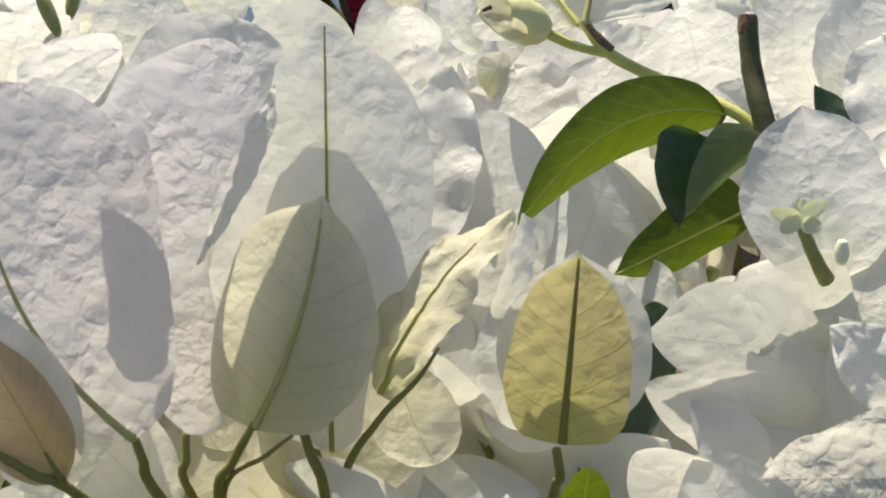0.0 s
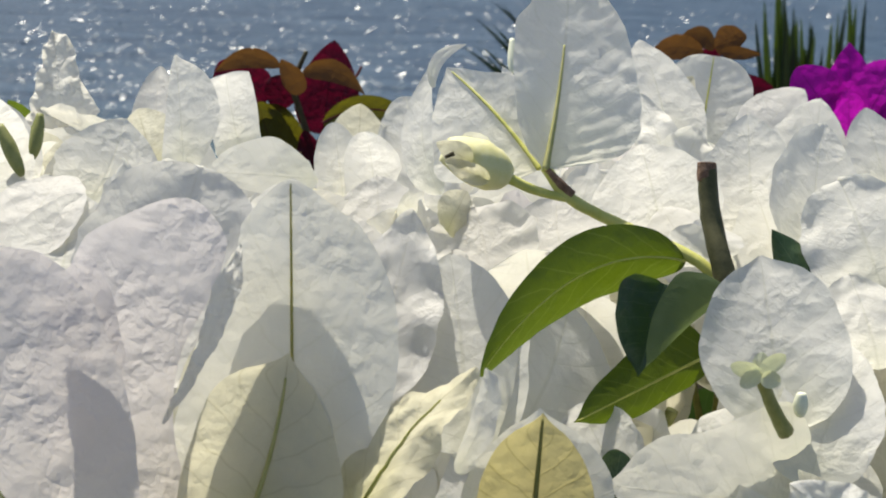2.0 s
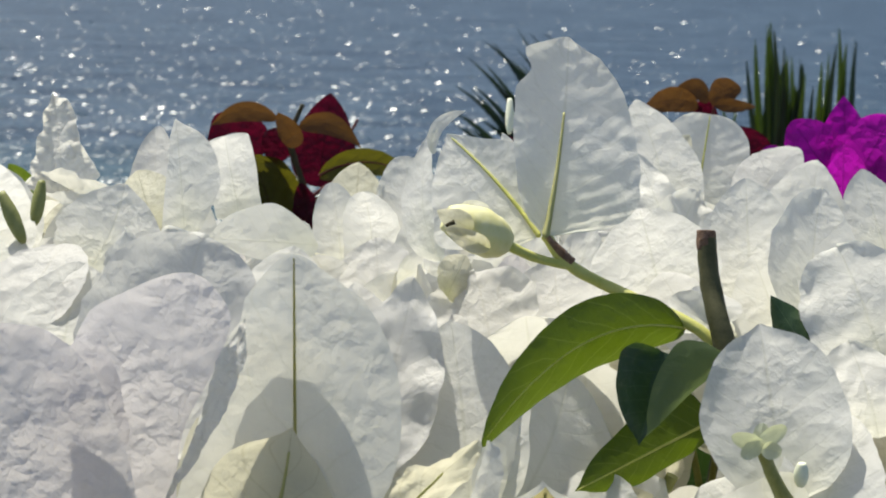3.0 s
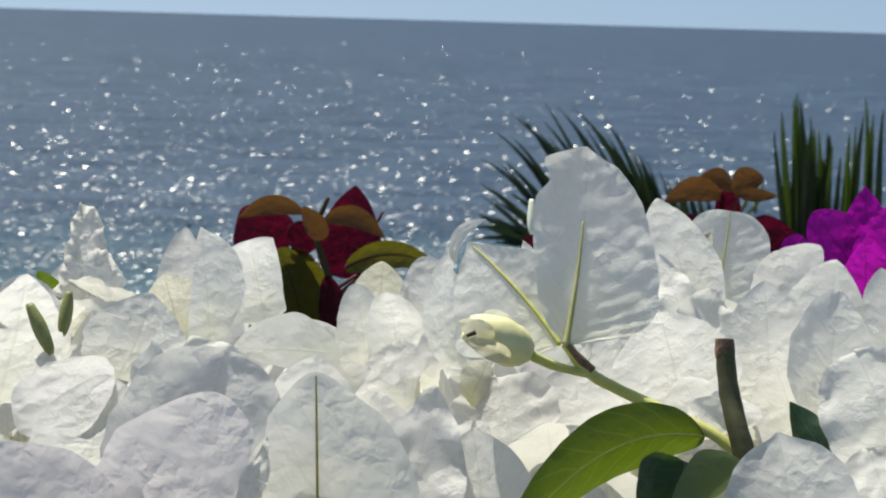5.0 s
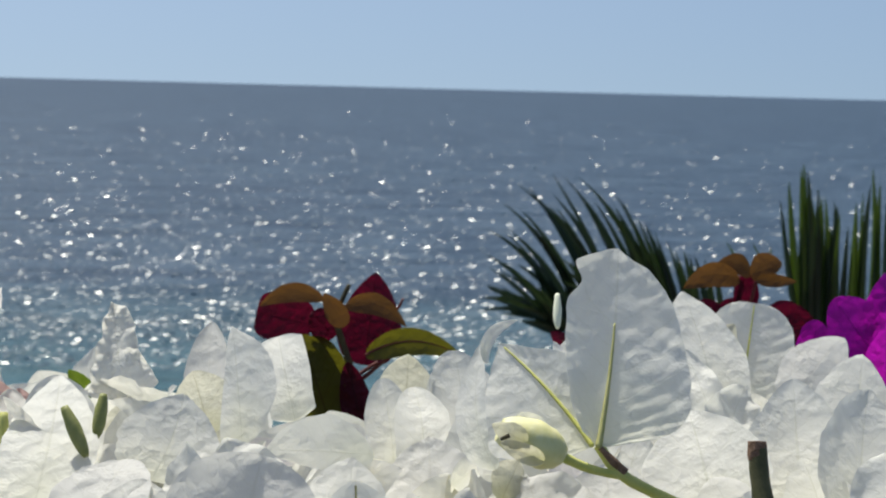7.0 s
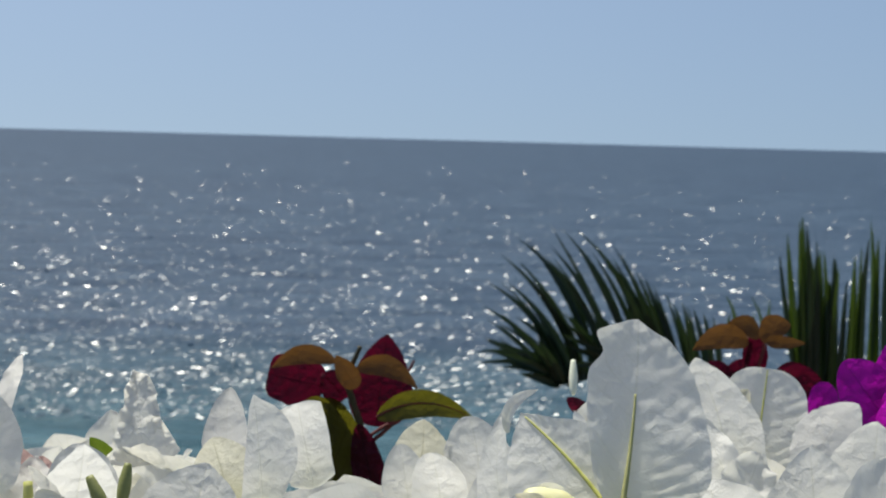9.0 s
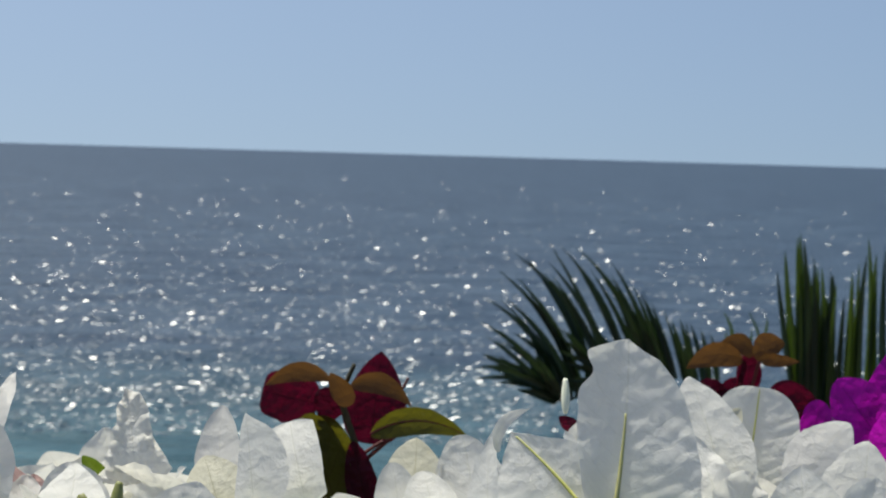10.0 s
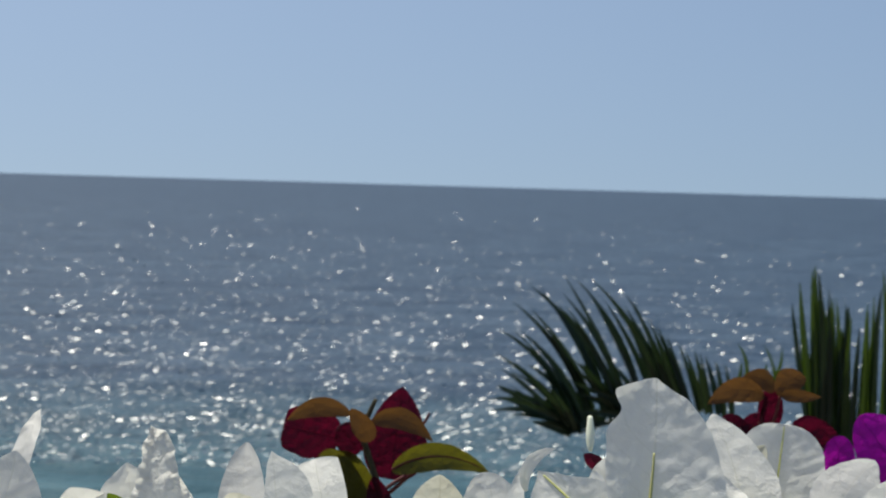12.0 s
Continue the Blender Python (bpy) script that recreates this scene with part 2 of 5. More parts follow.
def sea_material():
    """Wind-ruffled sea: deep blue far out, turquoise over the shallows, facets of waves that mirror sky and sun."""
    m, n, l = nodes_of("sea_water")
    obj = n.new("ShaderNodeTexCoord").outputs["Object"]
    z = n.new("ShaderNodeSeparateXYZ")
    l.new(obj, z.inputs[0])
    mp = n.new("ShaderNodeMapping")
    mp.inputs["Scale"].default_value = (0.6, 1.0, 1.0)
    l.new(obj, mp.inputs[0])
    a = noise_node(n, l, mp.outputs[0], 0.45, 4, 0.62)
    b = noise_node(n, l, mp.outputs[0], 0.11, 3, 0.5)
    c = noise_node(n, l, mp.outputs[0], 0.012, 4, 0.5)
    away = math_node(n, l, "ADD", z.outputs[1], math_node(n, l, "MULTIPLY", c, 90.0))
    deep = mix_rgb(n, l, ramp(n, l, c, 0.3, 0.7), (0.013, 0.032, 0.066), (0.018, 0.041, 0.077))
    shallow = (0.014, 0.086, 0.094)
    col = mix_rgb(n, l, ramp(n, l, away, 300.0, 190.0), deep, shallow)
    # shaded troughs and sky-bright wave faces are painted into the water colour
    chop_shade = math_node(n, l, "ADD", math_node(n, l, "MULTIPLY", noise_node(n, l, mp.outputs[0], 0.07, 9, 0.85), 0.75), math_node(n, l, "MULTIPLY", b, 0.25))
    col = mix_rgb(n, l, ramp(n, l, chop_shade, 0.40, 0.60), mix_rgb(n, l, 0.5, col, (0.0, 0.012, 0.03)), mix_rgb(n, l, 0.2, col, (0.19, 0.26, 0.32)))
    p = n["Principled BSDF"]
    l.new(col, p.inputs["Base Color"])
    p.inputs["Roughness"].default_value = 0.45
    p.inputs["Specular IOR Level"].default_value = 0.17
    p.inputs["IOR"].default_value = 1.33
    bump = n.new("ShaderNodeBump")
    bump.inputs["Strength"].default_value = 1.0
    bump.inputs["Distance"].default_value = 1.0
    h = math_node(n, l, "ADD", math_node(n, l, "MULTIPLY", a, 0.9), math_node(n, l, "MULTIPLY", b, 2.2))
    l.new(h, bump.inputs["Height"])
    l.new(bump.outputs[0], p.inputs["Normal"])
    return m


M["sea"] = sea_material()
M["soil"] = soil_material()


def ripple_material():
    m, n, l = nodes_of("wave_face")
    p = n["Principled BSDF"]
    p.inputs["Base Color"].default_value = (0.050, 0.095, 0.140, 1)
    p.inputs["Roughness"].default_value = 0.28
    p.inputs["IOR"].default_value = 1.33
    return m


M["ripple"] = ripple_material()
M["foam"] = plain_material("sea_foam", (0.78, 0.80, 0.80), (0.55, 0.62, 0.64), 2.0, 0.7, 0.5, 0.05)


# ---- builders ----
def mesh_from(name, verts, faces, mat, uvs=None):
    me = bpy.data.meshes.new(name)
    me.from_pydata(verts, [], faces)
    if uvs:
        lay = me.uv_layers.new(name="UVMap")
        idx = np.empty(len(me.loops), dtype=np.int32)
        me.loops.foreach_get("vertex_index", idx)
        lay.data.foreach_set("uv", np.array(uvs, dtype=np.float32)[idx].ravel())
    me.polygons.foreach_set("use_smooth", [True] * len(me.polygons))
    me.materials.append(M[mat])
    return me


def thing(name, at, label, category, group="", kind=""):
    """A top-level thing: an Empty at its base that parents its parts."""
    e = new(name)
    e.empty_display_size = 0.01
    e.location = at
    return tagged(e, label, category, group, kind)


def part(name, me, parent, label=""):
    ob = new(name, me)
    ob.parent = parent
    return tagged(ob, label)


def origin_of(ob):
    o = Vector((0, 0, 0))
    while ob:
        o += ob.location
        ob = ob.parent
    return o


def share_at(shares, u):
    """A rounded line through evenly spaced shares."""
    k = min(max(u, 0.0), 1.0) * (len(shares) - 1)
    i = min(int(k), len(shares) - 2)
    t = k - i
    b, c = shares[i], shares[i + 1]
    a = shares[i - 1] if i else 2 * b - c
    d = shares[i + 2] if i + 2 < len(shares) else 2 * c - b
    return max(0.0, 0.5 * (2 * b + (c - a) * t + (2 * a - 5 * b + 4 * c - d) * t * t + (3 * b - a - 3 * c + d) * t ** 3))


def blade(base, tip, width, off, p=0.55, q=0.7, twist=0.0, bend=0.0, cup=0.15, ruf=0.0, bow=0.0, curl=0.0, fold=0.0, crinkle=0.25, nu=34, nv=20, wave=3.0, seed=1, edge=0.06, roll=0.0, lob=0.10, pleat=0.0, left=None, right=None):
    """Points of a thin ovate sheet from base to tip, and those of its midrib. bend bows it along the face, bow sideways, curl throws
    the tip, cup lifts both margins, fold closes it along the midrib, roll curls one margin over, ruf waves the margin,
    lob lets the base hang back on both sides of the stalk, pleat raises the tissue between the side veins,
    left and right give an uneven outline as shares of the width at even steps from base to tip, in place of p and q."""
    base, tip = Vector(base) - off, Vector(tip) - off
    d = tip - base
    length = d.length
    d.normalize()
    n0 = Vector((0, -1, 0))
    n0 -= d * n0.dot(d)
    if n0.length < 0.05:
        n0 = Vector((0, 0, 1)) - d * d.z
    n0.normalize()
    nrm = Matrix.Rotation(radians(twist), 3, d) @ n0
    side = d.cross(nrm)
    peak = p / (p + q)
    norm = peak ** p * (1 - peak) ** q
    rnd = random.Random(seed)
    ph, ph2 = rnd.uniform(0, 6.28), rnd.uniform(0, 6.28)
    shift = Vector((rnd.uniform(-9, 9), rnd.uniform(-9, 9), rnd.uniform(-9, 9)))
    verts, uvs, ribs = [], [], []
    for i in range(nu + 1):
        u = 0.5 - 0.5 * math.cos(math.pi * i / nu)
        if left:
            blunt = width * math.sqrt(min(1.0, (1 - u) / 0.10) * min(1.0, (u + 0.004) / 0.06))
            halves = (share_at(left, u) * blunt, share_at(right, u) * blunt)
        else:
            halves = (0.5 * width * (max(u, 0.0) ** p * max(1 - u, 0.0) ** q) / norm,) * 2
        spine = base + d * (length * u) + nrm * (length * (bend * 4 * u * (1 - u) + curl * u ** 3)) + side * (length * bow * 4 * u * (1 - u))
        ribs.append(spine)
        for j in range(nv + 1):
            v = -1 + 2 * j / nv
            hw = halves[v > 0]
            rag = 1 + edge * noise.noise(shift + Vector((u * 5, v * 0.7, 0))) + edge * 0.6 * (0.35 - abs(noise.noise(shift + Vector((u * 11, v, 3)))) * 1.6)
            x = v * hw * rag
            a = abs(v)
            rise = cup * hw * a * a + fold * hw * a
            rise += ruf * 0.5 * width * a ** 1.6 * math.sin(wave * 6.28 * u + (ph if v > 0 else ph2)) * min(1, 4 * u)
            x -= v * hw * min(0.75, 0.5 * abs(fold)) * (1 if fold else 0)
            if roll and v * roll > 0.45:
                k = (abs(v) - 0.45) / 0.55
                x -= math.copysign(hw * 0.9 * k * k * abs(roll), v)
                rise += hw * 0.55 * k * abs(roll)
            q3 = spine + side * x + nrm * rise - d * (lob * width * a * (1 - u) ** 3 * min(1.0, 8 * u))
            w3 = q3 * 95 + shift
            rise2 = crinkle * 0.0030 * (0.8 * noise.noise(w3) + 0.9 * (0.22 - abs(noise.noise(w3 * 1.7))) + 0.45 * (0.2 - abs(noise.noise(w3 * 3.9)))) * (0.35 + 0.65 * a)
            if pleat:
                wob = noise.noise(w3 * 0.45)
                rise2 += pleat * width * math.sin(6.28 * (10 * u - 2.4 * a) + 6.0 * wob) * min(1.0, 2 * a) * (0.6 + 0.9 * noise.noise(w3 * 0.3 + Vector((5, 2, 1))))
            if i in (0, nu):
                rise2 = 0
            verts.append(q3 + nrm * rise2)
            uvs.append((u, 0.5 + 0.5 * v))
    faces = []
    m = nv + 1
    for i in range(nu):
        for j in range(nv):
            faces.append((i * m + j, i * m + j + 1, (i + 1) * m + j + 1, (i + 1) * m + j))
    mid = [verts[i * m + nv // 2] for i in range(nu + 1)]
    return verts, faces, uvs, mid, nrm


SEED = [10]


def tube_mesh(name, pts, radii, mat, seg=8, rough=0.0):
    """A tapered round stem along the points."""
    pts = [Vector(a) for a in pts]
    verts, faces = [], []
    prev = None
    for i, c in enumerate(pts):
        t = (pts[min(i + 1, len(pts) - 1)] - pts[max(i - 1, 0)]).normalized()
        if prev is None:
            prev = t.orthogonal().normalized()
        prev = (prev - t * prev.dot(t)).normalized()
        w = t.cross(prev)
        for k in range(seg):
            a = 6.28318 * k / seg
            r = radii[i] * (1 + rough * noise.noise(c * 400 + Vector((k * 1.7, 0, 0))))
            verts.append(c + (prev * math.cos(a) + w * math.sin(a)) * r)
    for i in range(len(pts) - 1):
        for k in range(seg):
            faces.append((i * seg + k, i * seg + (k + 1) % seg, (i + 1) * seg + (k + 1) % seg, (i + 1) * seg + k))
    faces.append(tuple(range(seg))[::-1])
    faces.append(tuple((len(pts) - 1) * seg + k for k in range(seg)))
    me = mesh_from(name, verts, faces, mat)
    for k in (-1, -2):
        me.polygons[len(me.polygons) + k].use_smooth = False
    return me


def smooth_line(pts, steps=5):
    """A rounded line through a few points."""
    pts = [Vector(a) for a in pts]
    if len(pts) == 2:
        return [pts[0].lerp(pts[1], i / steps) for i in range(steps + 1)]
    ext = [pts[0] * 2 - pts[1], *pts, pts[-1] * 2 - pts[-2]]
    out = []
    for i in range(1, len(ext) - 2):
        a, b, c, d = ext[i - 1:i + 3]
        for s in range(steps):
            t = s / steps
            out.append(0.5 * (2 * b + (c - a) * t + (2 * a - 5 * b + 4 * c - d) * t * t + (3 * b - a - 3 * c + d) * t ** 3))
    return out + [pts[-1]]


def sheet(parent, name, base, tip, width, mat, label="", rib="", rib_r=0.0005, rib_from=0.0, rib_to=0.92, **kw):
    """One bract or leaf with, where it shows, its raised midrib."""
    SEED[0] += 1
    off = origin_of(parent)
    verts, faces, uvs, mid, nrm = blade(base, tip, width, off, seed=SEED[0], **kw)
    ob = part(name, mesh_from(name, verts, faces, mat, uvs), parent, label)
    if rib:
        n = len(mid)
        a, b = int(rib_from * (n - 1)), max(int(rib_to * (n - 1)), 3)
        line = [c + nrm * rib_r * 0.35 for c in mid[a:b + 1]]
        part("midrib", tube_mesh("midrib", line, [rib_r * (1.15 - 0.85 * i / (len(line) - 1)) for i in range(len(line))], rib, 6), ob)
    return ob


def bract(parent, base, tip, width, mat, **kw):
    return sheet(parent, "bract", base, tip, width, mat, **kw)


def leaf(parent, base, tip, width, mat, **kw):
    return sheet(parent, "leaf", base, tip, width, mat, **kw)


def stem(parent, pts, r0, r1, mat="stem", name="stem", label="", seg=8, rough=0.12, steps=6):
    off = origin_of(parent)
    line = smooth_line([Vector(a) - off for a in pts], steps)
    k = len(line) - 1
    return part(name, tube_mesh(name, line, [r0 + (r1 - r0) * i / k for i in range(k + 1)], mat, seg, rough), parent, label)


def bud(parent, base, tip, r, mat, name="bud"):
    """A swollen closed bud: a lathe along its axis with shallow lengthwise ribs."""
    off = origin_of(parent)
    base, tip = Vector(base) - off, Vector(tip) - off
    pts = [base.lerp(tip, i / 12) for i in range(13)]
    rad = [r * (0.22 + 0.78 * math.sin(math.pi * min(1, (i / 12) ** 0.8 * 0.86 + 0.04)) ** 0.8) for i in range(13)]
    return part(name, tube_mesh(name, pts, rad, mat, 14, 0.10), parent)


# ---- ground, beach and sea ----
def ground_height(x, y):
    if y < 2.2:
        return 0.0
    if y < 118:
        return -23.2 * ((y - 2.2) / 115.8) ** 0.75
    return max(-23.2 - (y - 118) * 0.06, -31.0)


def build_ground():
    ys = [-6, -3, 0, 1.2, 2.2, 2.6, 3.2, 4, 5, 7, 10, 15, 22, 32, 45, 60, 80, 100, 118, 135, 148, 160, 185, 220, 300, 800, 2500, 4850]
    xs = [-4000, -1500, -400, -120, -50, -20, -8, -4, -2, -1, 0, 1, 2, 4, 8, 20, 50, 120, 400, 1500, 4000]
    verts = []
    for y in ys:
        for x in xs:
            bump = 0.25 * noise.noise(Vector((x * 0.13, y * 0.13, 1))) * min(1, max(0, (y - 2.2) / 8))
            verts.append((x, y, ground_height(x, y) + bump))
    w = len(xs)
    faces = [(i * w + j, i * w + j + 1, (i + 1) * w + j + 1, (i + 1) * w + j) for i in range(len(ys) - 1) for j in range(w - 1)]
    g = new("ground", mesh_from("ground", verts, faces, "soil"))
    tagged(g, "brown earth bank falling away to a pale sandy beach", "ground", kind="structure")


def build_sea():
    ys = [122, 150, 210, 300, 500, 1000, 2000, 3400, 4850]
    xs = [-4000, -1500, -400, -100, 0, 100, 400, 1500, 4000]
    verts = [(x, y, -25.0) for y in ys for x in xs]
    w = len(xs)
    faces = [(i * w + j, i * w + j + 1, (i + 1) * w + j + 1, (i + 1) * w + j) for i in range(len(ys) - 1) for j in range(w - 1)]
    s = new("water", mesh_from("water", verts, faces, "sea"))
    tagged(s, "wind-ruffled blue sea with sun glitter, turquoise near the beach", "sea", kind="structure")


build_ground()
build_sea()


# ---- white flowers that stand out, one by one ----
fl = thing("bougainvillea_flower", (-0.061, 0.346, 1.132), "white bougainvillea flower with a large lilac-tinged crinkled bract", "flower", "white flowers of the shrub")
bract(fl, (-0.061, 0.342, 1.133), (-0.089, 0.349, 1.195), 0.0392, "lilac", left=(0.1, 0.15, 0.2, 0.23, 0.19, 0.11), right=(0.18, 0.52, 0.72, 0.77, 0.64, 0.28), bend=0.015, crinkle=0.14, nu=56, nv=36, rib="rib", rib_r=0.0008, rib_to=0.62, lob=0.04, edge=0.03, bow=-0.137)
bract(fl, (-0.052, 0.359, 1.129), (-0.049, 0.363, 1.203), 0.0269, "lilac", left=(0.17, 0.34, 0.54, 0.67, 0.73, 0.46), right=(0.21, 0.23, 0.04, 0.04, 0.27, 0.35), bend=0.0, crinkle=0.16, nu=52, nv=34, edge=0.03, lob=0.04)
# unseen bract, cut to the shadow it throws on the large lilac one
bract(fl, (-0.065, 0.347, 1.157), (-0.064, 0.35, 1.194), 0.0123, "lilac", left=(0.32, 0.32, 0.34, 0.45, 0.5, 0.33), right=(0.32, 0.41, 0.53, 0.55, 0.41, 0.07), crinkle=0.24, edge=0.16, lob=0.0, bend=0.02)
bract(fl, (-0.051, 0.352, 1.163), (-0.038, 0.361, 1.195), 0.0058, "crumpled", left=(0.12, 0.21, 0.32, 0.46, 0.5, 0.14), right=(0.12, 0.21, 0.32, 0.46, 0.5, 0.14), lob=0, crinkle=0.5, ruf=0.03, wave=7.0, nu=90, nv=20, edge=0.16, bend=-0.02, curl=0.02, cup=0.16, bow=0.04, twist=-42)
bract(fl, (-0.061, 0.389, 1.161), (-0.051, 0.414, 1.203), 0.0377, "grey", p=0.54, q=0.51, crinkle=0.48, nu=36, nv=20, twist=5, curl=-0.05, edge=0.09, bend=-0.03, cup=0.35, bow=-0)
fl = thing("bougainvillea_flower", (-0.031, 0.384, 1.119), "white bougainvillea flower with a broad translucent veined bract", "flower", "white flowers of the shrub")
bract(fl, (-0.027, 0.368, 1.124), (-0.03, 0.371, 1.206), 0.0389, "white", left=(0.16, 0.54, 0.58, 0.48, 0.29, 0.19), right=(0.14, 0.2, 0.41, 0.52, 0.45, 0.19), bend=0.01, crinkle=0.22, nu=44, nv=26, rib="yellow", rib_r=0.0005, rib_to=0.95, cup=0.2, edge=0.03, lob=0.04)
# out of sight behind the broad bract, set by the shadow that shows through it
bract(fl, (-0.029, 0.372, 1.133), (-0.036, 0.375, 1.197), 0.0299, "white", left=(0.07, 0.36, 0.53, 0.46, 0.32, 0.09), right=(0.07, 0.25, 0.43, 0.54, 0.39, 0.05), crinkle=0.2, edge=0.03, lob=0.04)
bract(fl, (-0.041, 0.358, 1.131), (-0.029, 0.361, 1.175), 0.0298, "cream", left=(0.17, 0.37, 0.47, 0.49, 0.48, 0.38, 0.03), right=(0.21, 0.41, 0.49, 0.51, 0.41, 0.26, 0.03), crinkle=0.22, nu=44, nv=24, rib="rib", rib_r=0.0008, rib_to=0.8, cup=0.3, edge=0.03, lob=0.08, bow=0.05)
bract(fl, (-0.045, 0.366, 1.131), (-0.051, 0.39, 1.17), 0.0151, "cream", p=0.5, q=0.81, twist=-30, crinkle=0.32, edge=0.09, bend=0.02, curl=-0.07, cup=0.17, bow=0.04)
bract(fl, (-0.03, 0.376, 1.11), (-0.023, 0.401, 1.148), 0.0366, "cream", p=0.53, q=0.56, crinkle=0.2, twist=10, nu=30, nv=18, edge=0.09, bend=0.02, curl=-0.09, cup=0.23, bow=0.01)
# unseen bract added close behind the cream one to keep sun off it
bract(fl, (-0.031, 0.362, 1.133), (-0.026, 0.366, 1.169), 0.0198, "white", p=0.45, q=0.7, crinkle=0.2, edge=0.05)
fl = thing("bougainvillea_flower", (-0.018, 0.366, 1.136), "white bougainvillea flower with a twisted ruffled cream bract", "flower", "white flowers of the shrub")
bract(fl, (-0.018, 0.366, 1.136), (0.006, 0.368, 1.172), 0.0147, "cream", p=0.5, q=0.7, twist=22, ruf=0.158, wave=2.5, crinkle=1.56, lob=0, bow=-0.08, nu=40, nv=20, rib="pale_rib", rib_r=0.0006, rib_to=0.7)
bract(fl, (0.003, 0.369, 1.151), (0.009, 0.379, 1.169), 0.008, "white", p=0.34, q=0.33, twist=40, crinkle=0.32, edge=0.09, bend=0.05, curl=-0.01, cup=0.21, bow=0.04)
bract(fl, (-0.015, 0.372, 1.139), (-0.007, 0.372, 1.121), 0.0175, "cream", p=0.55, q=0.4, cup=-0.35, crinkle=0.16, edge=0.09, bend=-0.01, curl=0.06, bow=0.04)
fl = thing("bougainvillea_flower", (0.016, 0.35, 1.131), "yellow-green bougainvillea bract pair on an upright stalk", "flower", "white flowers of the shrub")
bract(fl, (0.016, 0.35, 1.132), (0.018, 0.354, 1.167), 0.023, "yellow", left=(0.24, 0.43, 0.51, 0.47, 0.43, 0.31, 0.02), right=(0.28, 0.47, 0.49, 0.49, 0.43, 0.29, 0.02), crinkle=0.16, nu=44, nv=24, rib="stem", rib_r=0.0008, rib_to=0.9, cup=0.18, edge=0.03, lob=0.1)
bract(fl, (0.017, 0.354, 1.131), (0.018, 0.362, 1.166), 0.0284, "white", left=(0.11, 0.36, 0.46, 0.49, 0.43, 0.27, 0.02), right=(0.11, 0.38, 0.5, 0.51, 0.48, 0.33, 0.02), lob=0, crinkle=0.2, nu=40, nv=20, edge=0.03, bend=-0.02, curl=0.0, cup=0.2)
fl = thing("bougainvillea_flower", (-0.071, 0.338, 1.126), "brownish cream bougainvillea flower with shade put into its tan bract", "flower", "white flowers of the shrub")
bract(fl, (-0.073, 0.338, 1.126), (-0.091, 0.342, 1.155), 0.0167, "tan", left=(0.17, 0.47, 0.56, 0.53, 0.35, 0.02), right=(0.12, 0.41, 0.44, 0.38, 0.19, 0.02), crinkle=0.24, nu=36, nv=20, rib="stem", rib_r=0.0009, rib_to=0.3, lob=0.04, edge=0.03)
bract(fl, (-0.073, 0.34, 1.126), (-0.09, 0.343, 1.158), 0.0189, "white", left=(0.15, 0.41, 0.49, 0.47, 0.31, 0.02), right=(0.15, 0.42, 0.51, 0.46, 0.29, 0.03), crinkle=0.2, edge=0.03, lob=0.04)
# added behind the tan bract, out of view, to block its sun
bract(fl, (-0.071, 0.346, 1.124), (-0.095, 0.36, 1.154), 0.0253, "white", p=0.43, q=0.69, crinkle=0.24, twist=5, edge=0.09, bend=0, curl=-0.02, cup=0.03, bow=0.01)
bract(fl, (-0.058, 0.369, 1.108), (-0.087, 0.382, 1.131), 0.0257, "white", p=0.55, q=0.69, crinkle=0.24, edge=0.09, bend=0.03, curl=0.09, cup=0.28, bow=0.05)
fl = thing("bougainvillea_flower", (-0.055, 0.372, 1.103), "pale bougainvillea flower deep in the shrub", "flower", "white flowers of the shrub")
bract(fl, (-0.055, 0.372, 1.103), (-0.058, 0.391, 1.12), 0.0272, "cream", p=0.46, q=0.58, crinkle=0.2, edge=0.09, bend=0.05, curl=0.09, cup=0.3, bow=0.01)
bract(fl, (-0.033, 0.389, 1.096), (-0.043, 0.404, 1.117), 0.0294, "cream", p=0.47, q=0.7, crinkle=0.28, twist=-15, edge=0.09, bend=0.05, curl=0.01, cup=-0.01, bow=-0.04)
bract(fl, (-0.019, 0.383, 1.098), (-0.016, 0.4, 1.118), 0.0257, "white", p=0.56, q=0.72, crinkle=0.4, ruf=0.09, edge=0.09, bend=-0.06, curl=0.06, cup=0.06, bow=-0.03)
bract(fl, (0.002, 0.377, 1.1), (-0.002, 0.4, 1.116), 0.0288, "white", p=0.53, q=0.76, crinkle=0.36, twist=20, edge=0.09, bend=0.05, curl=-0.09, cup=0.16, bow=-0.05)
fl = thing("bougainvillea_flower", (-0.021, 0.423, 1.149), "white bougainvillea flower with a ruffled grey papery bract", "flower", "white flowers of the shrub")
bract(fl, (-0.021, 0.423, 1.149), (-0.006, 0.45, 1.187), 0.0266, "grey", p=0.48, q=0.8, twist=-18, ruf=0.099, wave=3.5, crinkle=0.56, nu=36, nv=20, edge=0.09, bend=0.05, curl=0.1, cup=0.1, bow=0.05)
bract(fl, (-0.005, 0.426, 1.148), (-0.02, 0.454, 1.189), 0.0237, "grey", p=0.45, q=0.76, twist=12, crinkle=0.44, edge=0.09, bend=0.01, curl=-0.09, cup=-0.05, bow=-0.01)
bract(fl, (-0.005, 0.411, 1.124), (-0.011, 0.433, 1.147), 0.0144, "white", p=0.46, q=0.79, twist=-30, crinkle=0.4, edge=0.09, bend=-0.06, curl=0.07, cup=0.01, bow=0.05)
fl = thing("bougainvillea_flower", (0.007, 0.414, 1.143), "white bougainvillea flower shaded by a green leaf", "flower", "white flowers of the shrub")
